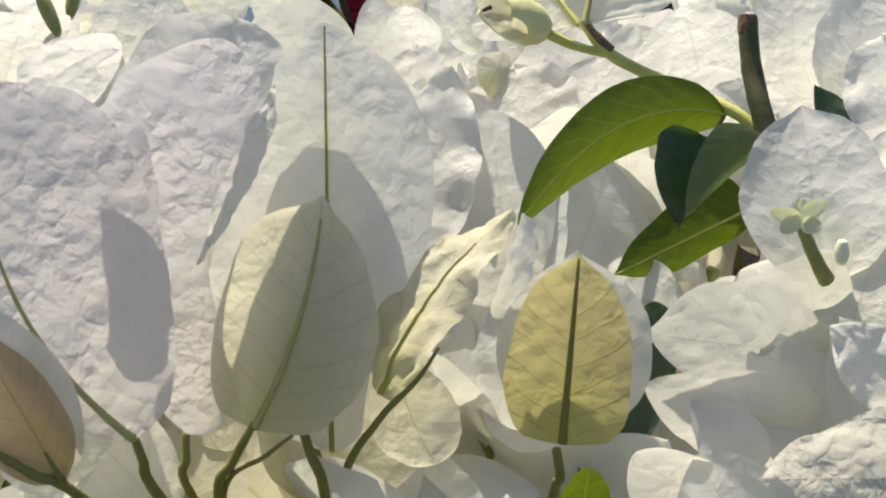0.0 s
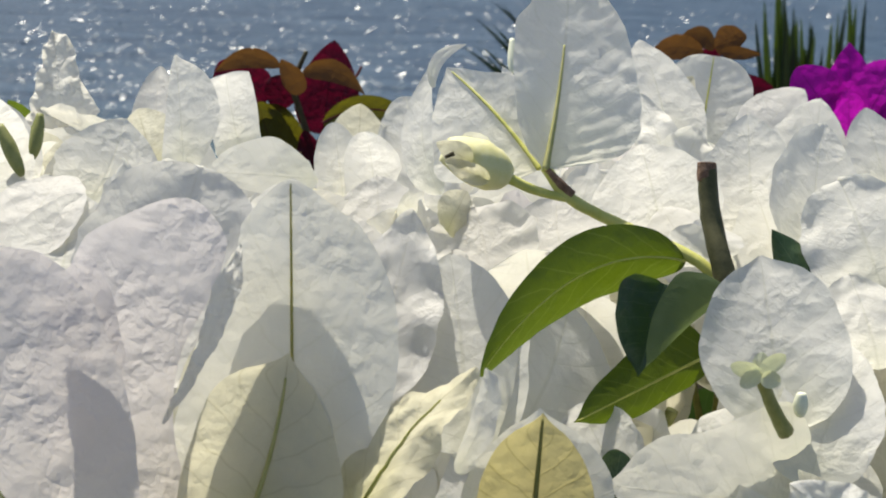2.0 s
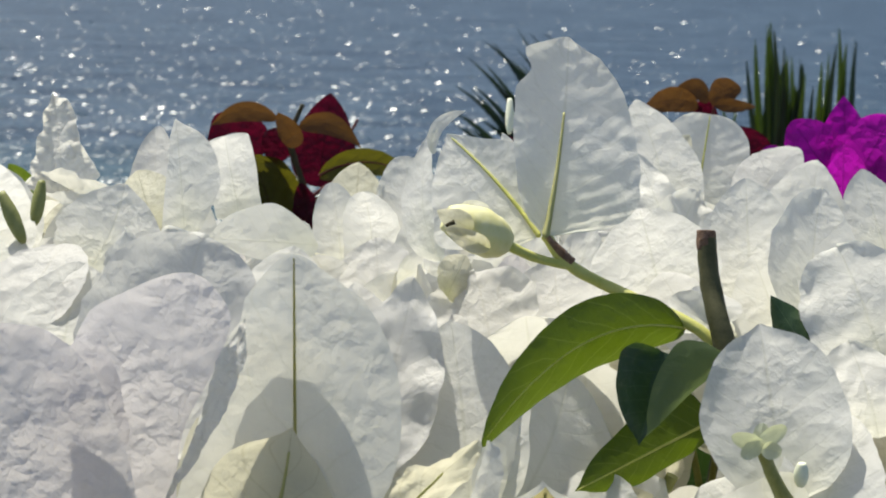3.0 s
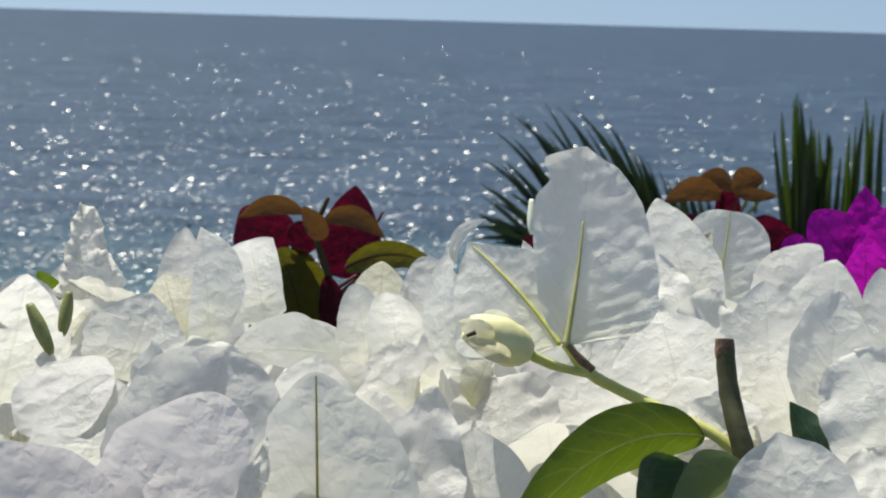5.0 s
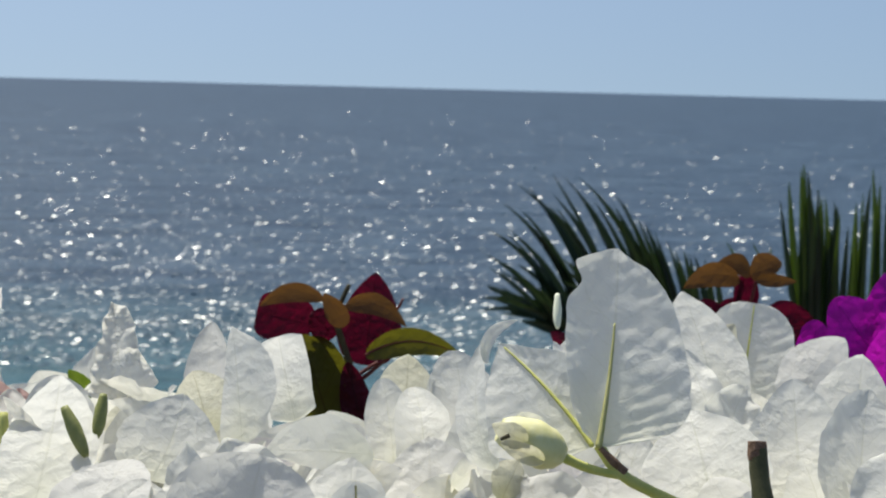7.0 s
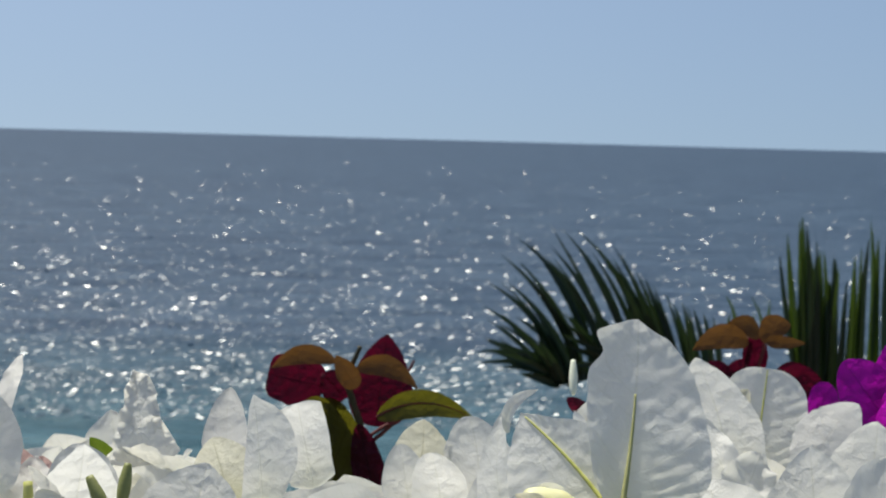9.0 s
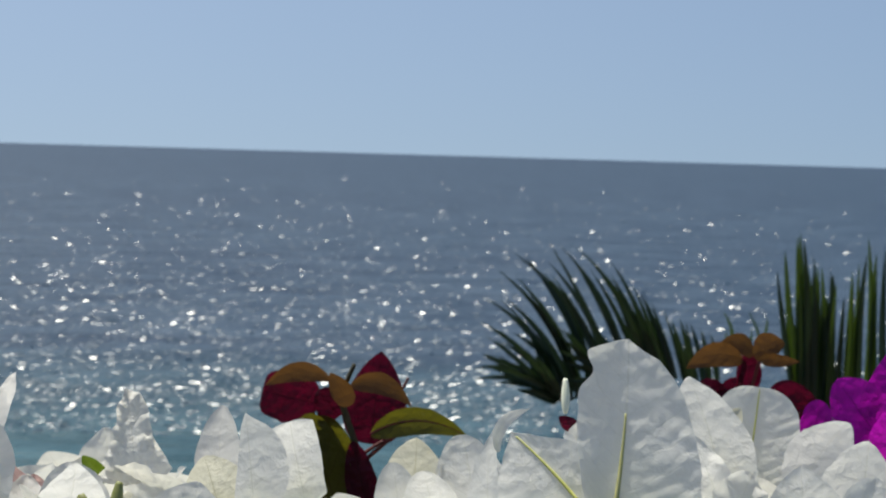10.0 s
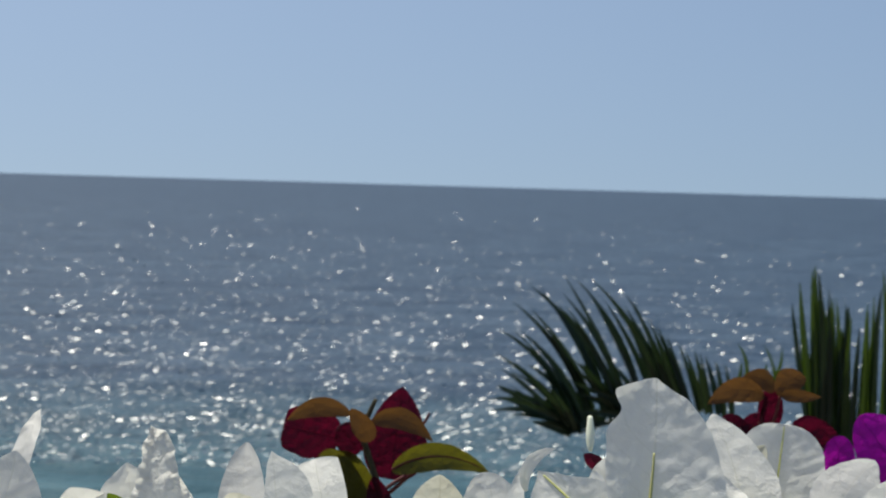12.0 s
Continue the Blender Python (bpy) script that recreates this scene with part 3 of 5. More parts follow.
bract(fl, (0.007, 0.414, 1.143), (0.002, 0.443, 1.181), 0.0304, "white", p=0.49, q=0.72, crinkle=0.24, twist=-10, nu=32, nv=18, edge=0.09, bend=-0.01, curl=0, cup=0.17, bow=0.01)
bract(fl, (0.014, 0.413, 1.141), (0.029, 0.439, 1.171), 0.0339, "white", p=0.51, q=0.57, crinkle=0.16, twist=15, nu=32, nv=18, edge=0.09, bend=0.06, curl=0, cup=0.07, bow=0.02)
bract(fl, (-0.006, 0.442, 1.152), (-0.001, 0.465, 1.175), 0.0141, "white", p=0.48, q=0.75, twist=-35, crinkle=0.44, edge=0.09, bend=0.07, curl=0, cup=0.12, bow=-0.05)
bract(fl, (0.02, 0.388, 1.121), (0.007, 0.417, 1.145), 0.0275, "white", p=0.51, q=0.67, crinkle=0.24, edge=0.09, bend=-0.07, curl=0.02, cup=0.17, bow=-0.04)
bract(fl, (0.04, 0.408, 1.136), (0.03, 0.424, 1.152), 0.0177, "white", p=0.5, q=0.57, crinkle=0.2, edge=0.09, bend=0.03, curl=-0.03, cup=0.2, bow=0.02)
fl = thing("bougainvillea_flower", (0.075, 0.399, 1.148), "white bougainvillea flower with a small open star flower in its middle", "flower", "white flowers of the shrub")
bract(fl, (0.071, 0.399, 1.153), (0.068, 0.424, 1.186), 0.0318, "white", left=(0.21, 0.42, 0.51, 0.45, 0.32, 0.04), right=(0.21, 0.43, 0.49, 0.45, 0.36, 0.08), crinkle=0.3, nu=40, nv=22, cup=0.25, edge=0.03, bend=0.02, curl=0.0, lob=0.04)
bract(fl, (0.076, 0.398, 1.139), (0.034, 0.388, 1.144), 0.0344, "white", left=(0.2, 0.39, 0.39, 0.32, 0.2, 0.04), right=(0.33, 0.61, 0.51, 0.39, 0.31, 0.04), crinkle=0.3, nu=40, nv=22, bend=0.04, edge=0.03, curl=-0.02, cup=0.03, lob=0.04)
bract(fl, (0.075, 0.392, 1.144), (0.086, 0.412, 1.171), 0.0229, "white", p=0.49, q=0.76, crinkle=0.24, twist=-25, edge=0.09, bend=0.04, curl=-0.09, cup=0.13, bow=0.02)
fl = thing("bougainvillea_flower", (0.069, 0.389, 1.124), "white bougainvillea flower with wide shaded bracts", "flower", "white flowers of the shrub")
bract(fl, (0.069, 0.389, 1.124), (0.034, 0.382, 1.134), 0.022, "white", p=0.47, q=0.76, crinkle=0.24, nu=36, nv=20, twist=-12, edge=0.09, bend=0.04, curl=-0.05, cup=-0.06, bow=-0.01)
# jagged shadow on the wide bracts, given as the shape of an added bract
bract(fl, (0.075, 0.384, 1.118), (0.056, 0.393, 1.145), 0.0233, "white", p=0.45, q=0.87, crinkle=0.28, nu=36, nv=20, twist=14, edge=0.09, bend=-0.02, curl=-0.03, cup=0.27, bow=-0.01)
bract(fl, (0.085, 0.381, 1.124), (0.072, 0.391, 1.145), 0.0187, "white", p=0.46, q=0.89, crinkle=0.32, twist=-10, edge=0.09, bend=-0.02, curl=0.03, cup=0.29, bow=-0)
bract(fl, (0.055, 0.376, 1.119), (0.043, 0.381, 1.133), 0.0141, "grey", p=0.45, q=0.82, crinkle=0.32, twist=20, edge=0.09, bend=0, curl=-0.06, cup=0.25, bow=0.03)
bract(fl, (0.064, 0.37, 1.108), (0.031, 0.37, 1.125), 0.0254, "white", p=0.47, q=0.53, crinkle=0.24, nu=36, nv=20, twist=-25, edge=0.09, bend=0.04, curl=0.03, cup=0.25, bow=-0.02)
bract(fl, (0.085, 0.372, 1.134), (0.071, 0.384, 1.15), 0.0108, "cream", left=(0.2, 0.45, 0.5, 0.4, 0.25, 0.03), right=(0.2, 0.45, 0.5, 0.4, 0.25, 0.03), crinkle=0.24, nu=36, nv=20, edge=0.03, bend=0.04, curl=-0.05, cup=0.02, lob=0.04)
# unseen bract added behind the wide ones to cast shade on them
bract(fl, (0.073, 0.395, 1.135), (0.055, 0.413, 1.153), 0.0299, "white", p=0.44, q=0.69, crinkle=0.2, edge=0.09, bend=0.06, curl=-0.07, cup=-0.15, bow=0.04)
fl = thing("bougainvillea_flower", (0.084, 0.345, 1.124), "white bougainvillea flower with crinkled yellowish bracts", "flower", "white flowers of the shrub")
bract(fl, (0.082, 0.345, 1.129), (0.053, 0.355, 1.125), 0.0227, "crumpled", left=(0.26, 0.35, 0.35, 0.31, 0.22, 0.02), right=(0.39, 0.65, 0.56, 0.44, 0.31, 0.02), crinkle=0.55, ruf=0.05, nu=60, nv=34, edge=0.03, bend=-0.01, curl=0.02, cup=0.31, lob=0.04)
bract(fl, (0.084, 0.358, 1.141), (0.066, 0.365, 1.152), 0.0155, "white", p=0.54, q=0.87, crinkle=1.2, ruf=0.135, edge=0.09, bend=0.02, curl=0, cup=-0.01, bow=-0.02)
bract(fl, (0.057, 0.349, 1.11), (0.042, 0.363, 1.127), 0.0234, "white", p=0.45, q=0.75, crinkle=0.24, edge=0.09, bend=0.01, curl=-0.04, cup=0.26, bow=-0.05)
fl = thing("bougainvillea_flower", (0.024, 0.45, 1.199), "tall white bougainvillea flower standing above the shrub", "flower", "white flowers of the shrub")
bract(fl, (0.023, 0.45, 1.2), (0.028, 0.472, 1.244), 0.0289, "white", left=(0.08, 0.2, 0.28, 0.32, 0.37, 0.4, 0.41, 0.4, 0.3, 0.35, 0.18), right=(0.26, 0.56, 0.66, 0.66, 0.63, 0.59, 0.54, 0.48, 0.39, 0.25, 0.06), crinkle=0.28, pleat=0.0045, lob=0.0, ruf=0.013, wave=6, nu=84, nv=30, rib="rib", rib_r=0.0008, rib_to=0.58, edge=0.03, bow=0.02)
bract(fl, (0.022, 0.456, 1.199), (-0, 0.478, 1.22), 0.0296, "white", left=(0.13, 0.44, 0.67, 0.54, 0.34, 0.04), right=(0.09, 0.26, 0.33, 0.3, 0.14, 0.02), crinkle=0.24, curl=-0.03, nu=60, nv=20, pleat=0.005, rib="pale_rib", rib_r=0.0006, rib_to=0.85, lob=0.04, edge=0.03, bow=0.03)
bract(fl, (0.0, 0.465, 1.191), (-0.001, 0.489, 1.218), 0.0108, "white", p=0.47, q=0.82, twist=-40, crinkle=0.24, bow=-0.1, edge=0.09, bend=0.06, curl=0.08, cup=0.3)
bract(fl, (-0.003, 0.476, 1.215), (0.005, 0.482, 1.225), 0.0032, "white", left=(0.37, 0.46, 0.5, 0.46, 0.33, 0.08), right=(0.37, 0.46, 0.5, 0.46, 0.33, 0.08), crinkle=0.16, edge=0.03, bend=-0.05, curl=0.0, cup=0.18, lob=0.0, bow=-0.2)
bract(fl, (0.023, 0.459, 1.199), (0.013, 0.482, 1.22), 0.008, "white", p=0.45, q=0.69, twist=-50, crinkle=0.32, ruf=0.09, edge=0.09, bend=0.02, curl=-0.03, cup=-0.02, bow=0.04)
fl = thing("bougainvillea_flower", (0.07, 0.589, 1.184), "white bougainvillea flower with upright bracts in the second row", "flower", "white flowers of the shrub")
bract(fl, (0.07, 0.589, 1.184), (0.062, 0.619, 1.221), 0.0254, "white", p=0.48, q=0.78, crinkle=0.2, twist=15, edge=0.09, bend=-0.02, curl=-0.06, cup=0.12, bow=0.03)
bract(fl, (0.083, 0.635, 1.178), (0.089, 0.65, 1.213), 0.0302, "white", pleat=0.008, nu=60, p=0.45, q=0.38, crinkle=0.2, rib="pale_rib", rib_r=0.0005, twist=-8)
bract(fl, (0.076, 0.639, 1.197), (0.082, 0.647, 1.206), 0.0072, "cream", p=0.54, q=0.82, crinkle=0.16, edge=0.09, bend=0.06, curl=0.06, cup=0.26, bow=-0.05)
bract(fl, (0.066, 0.557, 1.186), (0.058, 0.581, 1.207), 0.012, "white", p=0.54, q=0.79, crinkle=0.48, ruf=0.135, edge=0.09, bend=-0.06, curl=-0.05, cup=-0.02, bow=0)
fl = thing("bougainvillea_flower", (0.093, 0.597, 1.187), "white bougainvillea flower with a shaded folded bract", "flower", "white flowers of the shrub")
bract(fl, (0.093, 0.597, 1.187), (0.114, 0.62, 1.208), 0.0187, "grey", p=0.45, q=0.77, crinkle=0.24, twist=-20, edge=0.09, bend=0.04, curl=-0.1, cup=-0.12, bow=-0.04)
bract(fl, (0.098, 0.54, 1.178), (0.107, 0.569, 1.206), 0.0257, "white", p=0.45, q=0.74, crinkle=0.2, edge=0.09, bend=0.07, curl=0.07, cup=-0.11, bow=0)
bract(fl, (0.126, 0.546, 1.181), (0.12, 0.567, 1.205), 0.0219, "white", p=0.48, q=0.76, crinkle=0.2, twist=20, edge=0.09, bend=-0.02, curl=0.03, cup=0.14, bow=-0.01)
fl = thing("bougainvillea_flower", (0.078, 0.478, 1.17), "white bougainvillea flower with smooth bright bracts behind a cut stub", "flower", "white flowers of the shrub")
bract(fl, (0.078, 0.478, 1.17), (0.079, 0.517, 1.207), 0.0323, "white", p=0.48, q=0.77, crinkle=0.14, nu=32, nv=18, twist=-10, edge=0.09, bend=-0.05, curl=0.01, cup=0.21, bow=-0.01)
bract(fl, (0.089, 0.469, 1.175), (0.096, 0.506, 1.206), 0.0275, "white", p=0.46, q=0.74, crinkle=0.16, nu=32, nv=18, twist=12, edge=0.09, bend=-0.02, curl=0.02, cup=0.24, bow=-0.01)
bract(fl, (0.082, 0.466, 1.17), (0.077, 0.489, 1.192), 0.0202, "white", p=0.51, q=0.81, crinkle=0.16, edge=0.09, bend=-0.01, curl=-0.03, cup=0.1, bow=0.02)
fl = thing("bougainvillea_flower", (0.1, 0.441, 1.173), "white bougainvillea flower with a crumpled rim", "flower", "white flowers of the shrub")
bract(fl, (0.1, 0.441, 1.173), (0.092, 0.463, 1.199), 0.0294, "white", p=0.52, q=0.55, crinkle=0.52, ruf=0.068, nu=32, nv=18, edge=0.09, bend=-0.01, curl=-0.05, cup=0.12, bow=0.02)
bract(fl, (0.063, 0.537, 1.18), (0.072, 0.56, 1.197), 0.02, "white", p=0.49, q=0.74, crinkle=0.64, ruf=0.158, wave=4, edge=0.09, bend=-0.01, curl=0.08, cup=0.32, bow=-0.01)
bract(fl, (0.094, 0.417, 1.163), (0.091, 0.44, 1.18), 0.0255, "white", p=0.53, q=0.72, crinkle=0.52, ruf=0.068, edge=0.09, bend=-0.03, curl=-0.01, cup=-0.09, bow=0.03)
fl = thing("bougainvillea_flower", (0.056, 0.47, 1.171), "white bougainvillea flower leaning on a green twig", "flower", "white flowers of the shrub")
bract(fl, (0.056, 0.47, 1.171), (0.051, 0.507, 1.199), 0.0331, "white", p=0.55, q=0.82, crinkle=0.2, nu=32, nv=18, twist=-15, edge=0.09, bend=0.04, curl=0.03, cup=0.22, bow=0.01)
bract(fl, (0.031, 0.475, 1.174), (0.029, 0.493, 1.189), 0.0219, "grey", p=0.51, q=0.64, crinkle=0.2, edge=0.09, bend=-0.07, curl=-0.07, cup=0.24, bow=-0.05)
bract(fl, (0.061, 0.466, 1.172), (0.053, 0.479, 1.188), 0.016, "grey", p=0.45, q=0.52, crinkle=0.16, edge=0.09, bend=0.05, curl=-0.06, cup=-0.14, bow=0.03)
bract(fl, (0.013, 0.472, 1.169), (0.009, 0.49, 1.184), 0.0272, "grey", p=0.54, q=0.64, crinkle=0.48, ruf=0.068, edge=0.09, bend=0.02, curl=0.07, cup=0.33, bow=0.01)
fl = thing("bougainvillea_flower", (-0.098, 0.516, 1.197), "withered white bougainvillea flower with a pointed crumpled bract", "flower", "white flowers of the shrub")
bract(fl, (-0.096, 0.516, 1.198), (-0.101, 0.53, 1.221), 0.0203, "crumpled", left=(0.46, 0.39, 0.32, 0.22, 0.13, 0.06), right=(0.54, 0.43, 0.3, 0.28, 0.23, 0.12), crinkle=0.8, ruf=0.135, wave=4, nu=36, nv=18, edge=0.03, bend=0.04, curl=0, cup=0.21, lob=0.04)
bract(fl, (-0.077, 0.504, 1.194), (-0.108, 0.522, 1.198), 0.0159, "white", p=0.55, q=0.8, crinkle=0.56, ruf=0.09, twist=-40, edge=0.09, bend=-0.06, curl=-0.04, cup=0.13, bow=0.03)
bract(fl, (-0.104, 0.481, 1.184), (-0.112, 0.503, 1.205), 0.0208, "white", p=0.46, q=0.65, crinkle=0.28, twist=20, edge=0.09, bend=-0.04, curl=0.02, cup=0.23, bow=-0.01)
fl = thing("bougainvillea_flower", (-0.062, 0.495, 1.187), "white bougainvillea flower with an upright smooth bract", "flower", "white flowers of the shrub")
bract(fl, (-0.063, 0.495, 1.19), (-0.068, 0.515, 1.218), 0.0139, "white", left=(0.38, 0.38, 0.31, 0.23, 0.15, 0.06), right=(0.2, 0.46, 0.69, 0.7, 0.54, 0.08), crinkle=0.14, nu=32, edge=0.03, bend=-0.02, curl=-0.02, cup=-0.11, lob=0.04)
bract(fl, (-0.053, 0.545, 1.188), (-0.06, 0.565, 1.21), 0.0141, "white", left=(0.44, 0.44, 0.46, 0.47, 0.47, 0.45), right=(0.49, 0.49, 0.53, 0.53, 0.5, 0.47), crinkle=0.12, edge=0.03, bend=0.03, curl=-0.07, cup=0.2, lob=0.0)
bract(fl, (-0.08, 0.594, 1.176), (-0.084, 0.622, 1.205), 0.0145, "grey", p=0.5, q=0.7, crinkle=0.12, edge=0.09, bend=-0, curl=0.03, cup=0.3, bow=-0.04)
bract(fl, (-0.074, 0.541, 1.177), (-0.084, 0.567, 1.198), 0.0202, "cream", p=0.53, q=0.74, crinkle=0.12, edge=0.09, bend=0.06, curl=0, cup=0.07, bow=0.02)
fl = thing("bougainvillea_flower", (-0.058, 0.455, 1.189), "low white bougainvillea flower with a domed bract", "flower", "white flowers of the shrub")
bract(fl, (-0.029, 0.47, 1.193), (-0.055, 0.468, 1.194), 0.0137, "white", left=(0.19, 0.29, 0.34, 0.29, 0.19, 0.05), right=(0.05, 0.44, 0.66, 0.6, 0.44, 0.1), crinkle=0.14, nu=32, nv=18, edge=0.03, bend=-0.04, curl=0.02, cup=0.01, lob=0.04)
bract(fl, (-0.082, 0.467, 1.186), (-0.077, 0.487, 1.203), 0.0256, "white", p=0.55, q=0.8, crinkle=0.32, nu=30, nv=16, edge=0.09, bend=-0.03, curl=0.04, cup=0.06, bow=0.04)
bract(fl, (-0.058, 0.446, 1.183), (-0.064, 0.461, 1.198), 0.0244, "white", p=0.47, q=0.79, crinkle=0.64, ruf=0.113, edge=0.09, bend=-0.04, curl=-0.1, cup=0.09, bow=-0.01)
bract(fl, (-0.036, 0.438, 1.183), (-0.034, 0.456, 1.194), 0.0202, "white", p=0.48, q=0.75, crinkle=0.2, edge=0.09, bend=-0.02, curl=0.05, cup=-0.08, bow=0.05)
fl = thing("bougainvillea_flower", (-0.025, 0.575, 1.164), "white bougainvillea flowers blurred into a pale cluster", "flower", "white flowers of the shrub")
bract(fl, (-0.025, 0.575, 1.164), (-0.03, 0.601, 1.191), 0.0148, "white", p=0.51, q=0.56, crinkle=0.12, edge=0.09, bend=-0, curl=0.07, cup=0.26, bow=0.01)
bract(fl, (-0.018, 0.57, 1.165), (-0.021, 0.597, 1.191), 0.0164, "white", p=0.53, q=0.56, crinkle=0.24, edge=0.09, bend=0.05, curl=-0.02, cup=0.22, bow=0.05)
bract(fl, (-0.007, 0.579, 1.167), (-0.009, 0.611, 1.199), 0.0233, "white", p=0.47, q=0.55, crinkle=0.16, edge=0.09, bend=-0.04, curl=0.04, cup=0.19, bow=0.05)
bract(fl, (-0.025, 0.616, 1.174), (-0.023, 0.639, 1.196), 0.0211, "cream", p=0.47, q=0.72, crinkle=0.2, edge=0.09, bend=-0.04, curl=-0.05, cup=-0.06, bow=0.02)
bract(fl, (-0.014, 0.527, 1.167), (-0.016, 0.548, 1.183), 0.0257, "grey", p=0.55, q=0.72, crinkle=0.36, edge=0.09, bend=-0.03, curl=0.07, cup=0.01, bow=-0.01)
bract(fl, (-0.003, 0.555, 1.165), (0.0, 0.584, 1.193), 0.0192, "white", p=0.45, q=0.8, crinkle=0.2, twist=20, edge=0.09, bend=-0.06, curl=0.07, cup=-0, bow=-0.01)
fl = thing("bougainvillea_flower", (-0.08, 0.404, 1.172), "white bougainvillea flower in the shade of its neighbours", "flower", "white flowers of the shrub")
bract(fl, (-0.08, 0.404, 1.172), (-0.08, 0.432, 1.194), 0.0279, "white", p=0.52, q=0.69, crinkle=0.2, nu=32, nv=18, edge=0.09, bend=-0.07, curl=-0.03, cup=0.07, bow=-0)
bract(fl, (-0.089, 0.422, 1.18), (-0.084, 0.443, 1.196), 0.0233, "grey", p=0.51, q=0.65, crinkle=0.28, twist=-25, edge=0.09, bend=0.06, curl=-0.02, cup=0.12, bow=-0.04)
bract(fl, (-0.067, 0.427, 1.18), (-0.071, 0.448, 1.197), 0.0136, "white", p=0.52, q=0.76, crinkle=0.64, ruf=0.135, edge=0.09, bend=-0.05, curl=0.08, cup=0.3, bow=-0.04)
bract(fl, (-0.106, 0.446, 1.183), (-0.107, 0.486, 1.206), 0.0237, "white", p=0.48, q=0.82, crinkle=0.24, edge=0.09, bend=0.04, curl=0.05, cup=-0, bow=0.02)
fl = thing("bougainvillea_flower", (-0.106, 0.457, 1.174), "white bougainvillea flower at the shrub edge", "flower", "white flowers of the shrub")
bract(fl, (-0.106, 0.457, 1.174), (-0.114, 0.478, 1.192), 0.0185, "grey", p=0.54, q=0.8, crinkle=0.56, ruf=0.09, edge=0.09, bend=-0.03, curl=0.05, cup=0.33, bow=0.02)
bract(fl, (-0.125, 0.497, 1.18), (-0.125, 0.516, 1.2), 0.0171, "white", p=0.45, q=0.78, crinkle=0.48, ruf=0.09, edge=0.09, bend=-0, curl=-0.03, cup=0.21, bow=0.02)
bract(fl, (-0.139, 0.497, 1.192), (-0.134, 0.511, 1.216), 0.0213, "white", p=0.46, q=0.79, crinkle=0.2, edge=0.09, bend=0.02, curl=0.03, cup=-0.06, bow=0.04)
bract(fl, (-0.141, 0.547, 1.203), (-0.139, 0.566, 1.222), 0.007, "grey", p=0.45, q=0.87, crinkle=0.48, twist=-20, edge=0.09, bend=0.06, curl=-0.07, cup=0.02, bow=0.02)
fl = thing("bougainvillea_flower", (-0.084, 0.506, 1.179), "small white bougainvillea flower with curled papery bracts", "flower", "white flowers of the shrub")
bract(fl, (-0.084, 0.506, 1.179), (-0.086, 0.517, 1.186), 0.0095, "grey", p=0.52, q=0.89, cup=-0.2, curl=0.05, crinkle=0.3, twist=32, edge=0.1, bend=0.02, bow=-0.03)
bract(fl, (-0.086, 0.507, 1.179), (-0.077, 0.517, 1.186), 0.0106, "white", p=0.47, q=0.76, cup=-0.24, curl=0.1, crinkle=0.31, twist=-27, edge=0.1, bend=0.04, bow=-0.01)
bract(fl, (-0.069, 0.512, 1.18), (-0.066, 0.524, 1.191), 0.0101, "cream", p=0.5, q=0.71, cup=0.26, curl=0.07, crinkle=0.2, twist=-15, edge=0.1, bend=0.05, bow=-0.03)
fl = thing("bougainvillea_flower", (-0.098, 0.544, 1.183), "small white bougainvillea flower with curled papery bracts", "flower", "white flowers of the shrub")
bract(fl, (-0.098, 0.544, 1.183), (-0.101, 0.555, 1.19), 0.0168, "cream", p=0.54, q=0.9, cup=-0.21, curl=0.16, crinkle=0.14, twist=31, edge=0.1, bend=-0.02, bow=0.03)
bract(fl, (-0.093, 0.544, 1.183), (-0.096, 0.556, 1.191), 0.0103, "white", p=0.59, q=0.92, cup=-0.03, curl=0.16, crinkle=0.13, twist=-0, edge=0.1, bend=-0.05, bow=-0.04)
bract(fl, (-0.099, 0.55, 1.183), (-0.101, 0.562, 1.192), 0.0139, "white", p=0.54, q=0.88, cup=0.16, curl=0.12, crinkle=0.36, twist=-32, edge=0.1, bend=-0.04, bow=0.02)
fl = thing("bougainvillea_flower", (-0.059, 0.461, 1.177), "small white bougainvillea flower with curled papery bracts", "flower", "white flowers of the shrub")
bract(fl, (-0.059, 0.461, 1.177), (-0.072, 0.471, 1.181), 0.0141, "white", p=0.53, q=0.96, cup=0.23, curl=-0.17, crinkle=0.12, twist=-37, edge=0.1, bend=0.01, bow=-0.03)
bract(fl, (-0.06, 0.461, 1.177), (-0.053, 0.471, 1.181), 0.0137, "cream", p=0.46, q=0.76, cup=0.29, curl=-0.12, crinkle=0.17, twist=-40, edge=0.1, bend=-0.04, bow=-0.05)
bract(fl, (-0.062, 0.461, 1.177), (-0.057, 0.472, 1.184), 0.0118, "white", p=0.53, q=0.88, cup=0.12, curl=0.14, crinkle=0.29, twist=-8, edge=0.1, bend=0.06, bow=0.01)
fl = thing("bougainvillea_flower", (-0.032, 0.527, 1.182), "small white bougainvillea flower with curled papery bracts", "flower", "white flowers of the shrub")
bract(fl, (-0.032, 0.527, 1.182), (-0.04, 0.537, 1.186), 0.0161, "grey", p=0.48, q=0.97, cup=0.06, curl=0.06, crinkle=0.4, twist=-30, edge=0.1, bend=0.03, bow=-0)
bract(fl, (-0.038, 0.493, 1.179), (-0.029, 0.503, 1.186), 0.0097, "cream", p=0.51, q=0.97, cup=0.15, curl=0.12, crinkle=0.22, twist=36, edge=0.1, bend=-0.07, bow=-0)
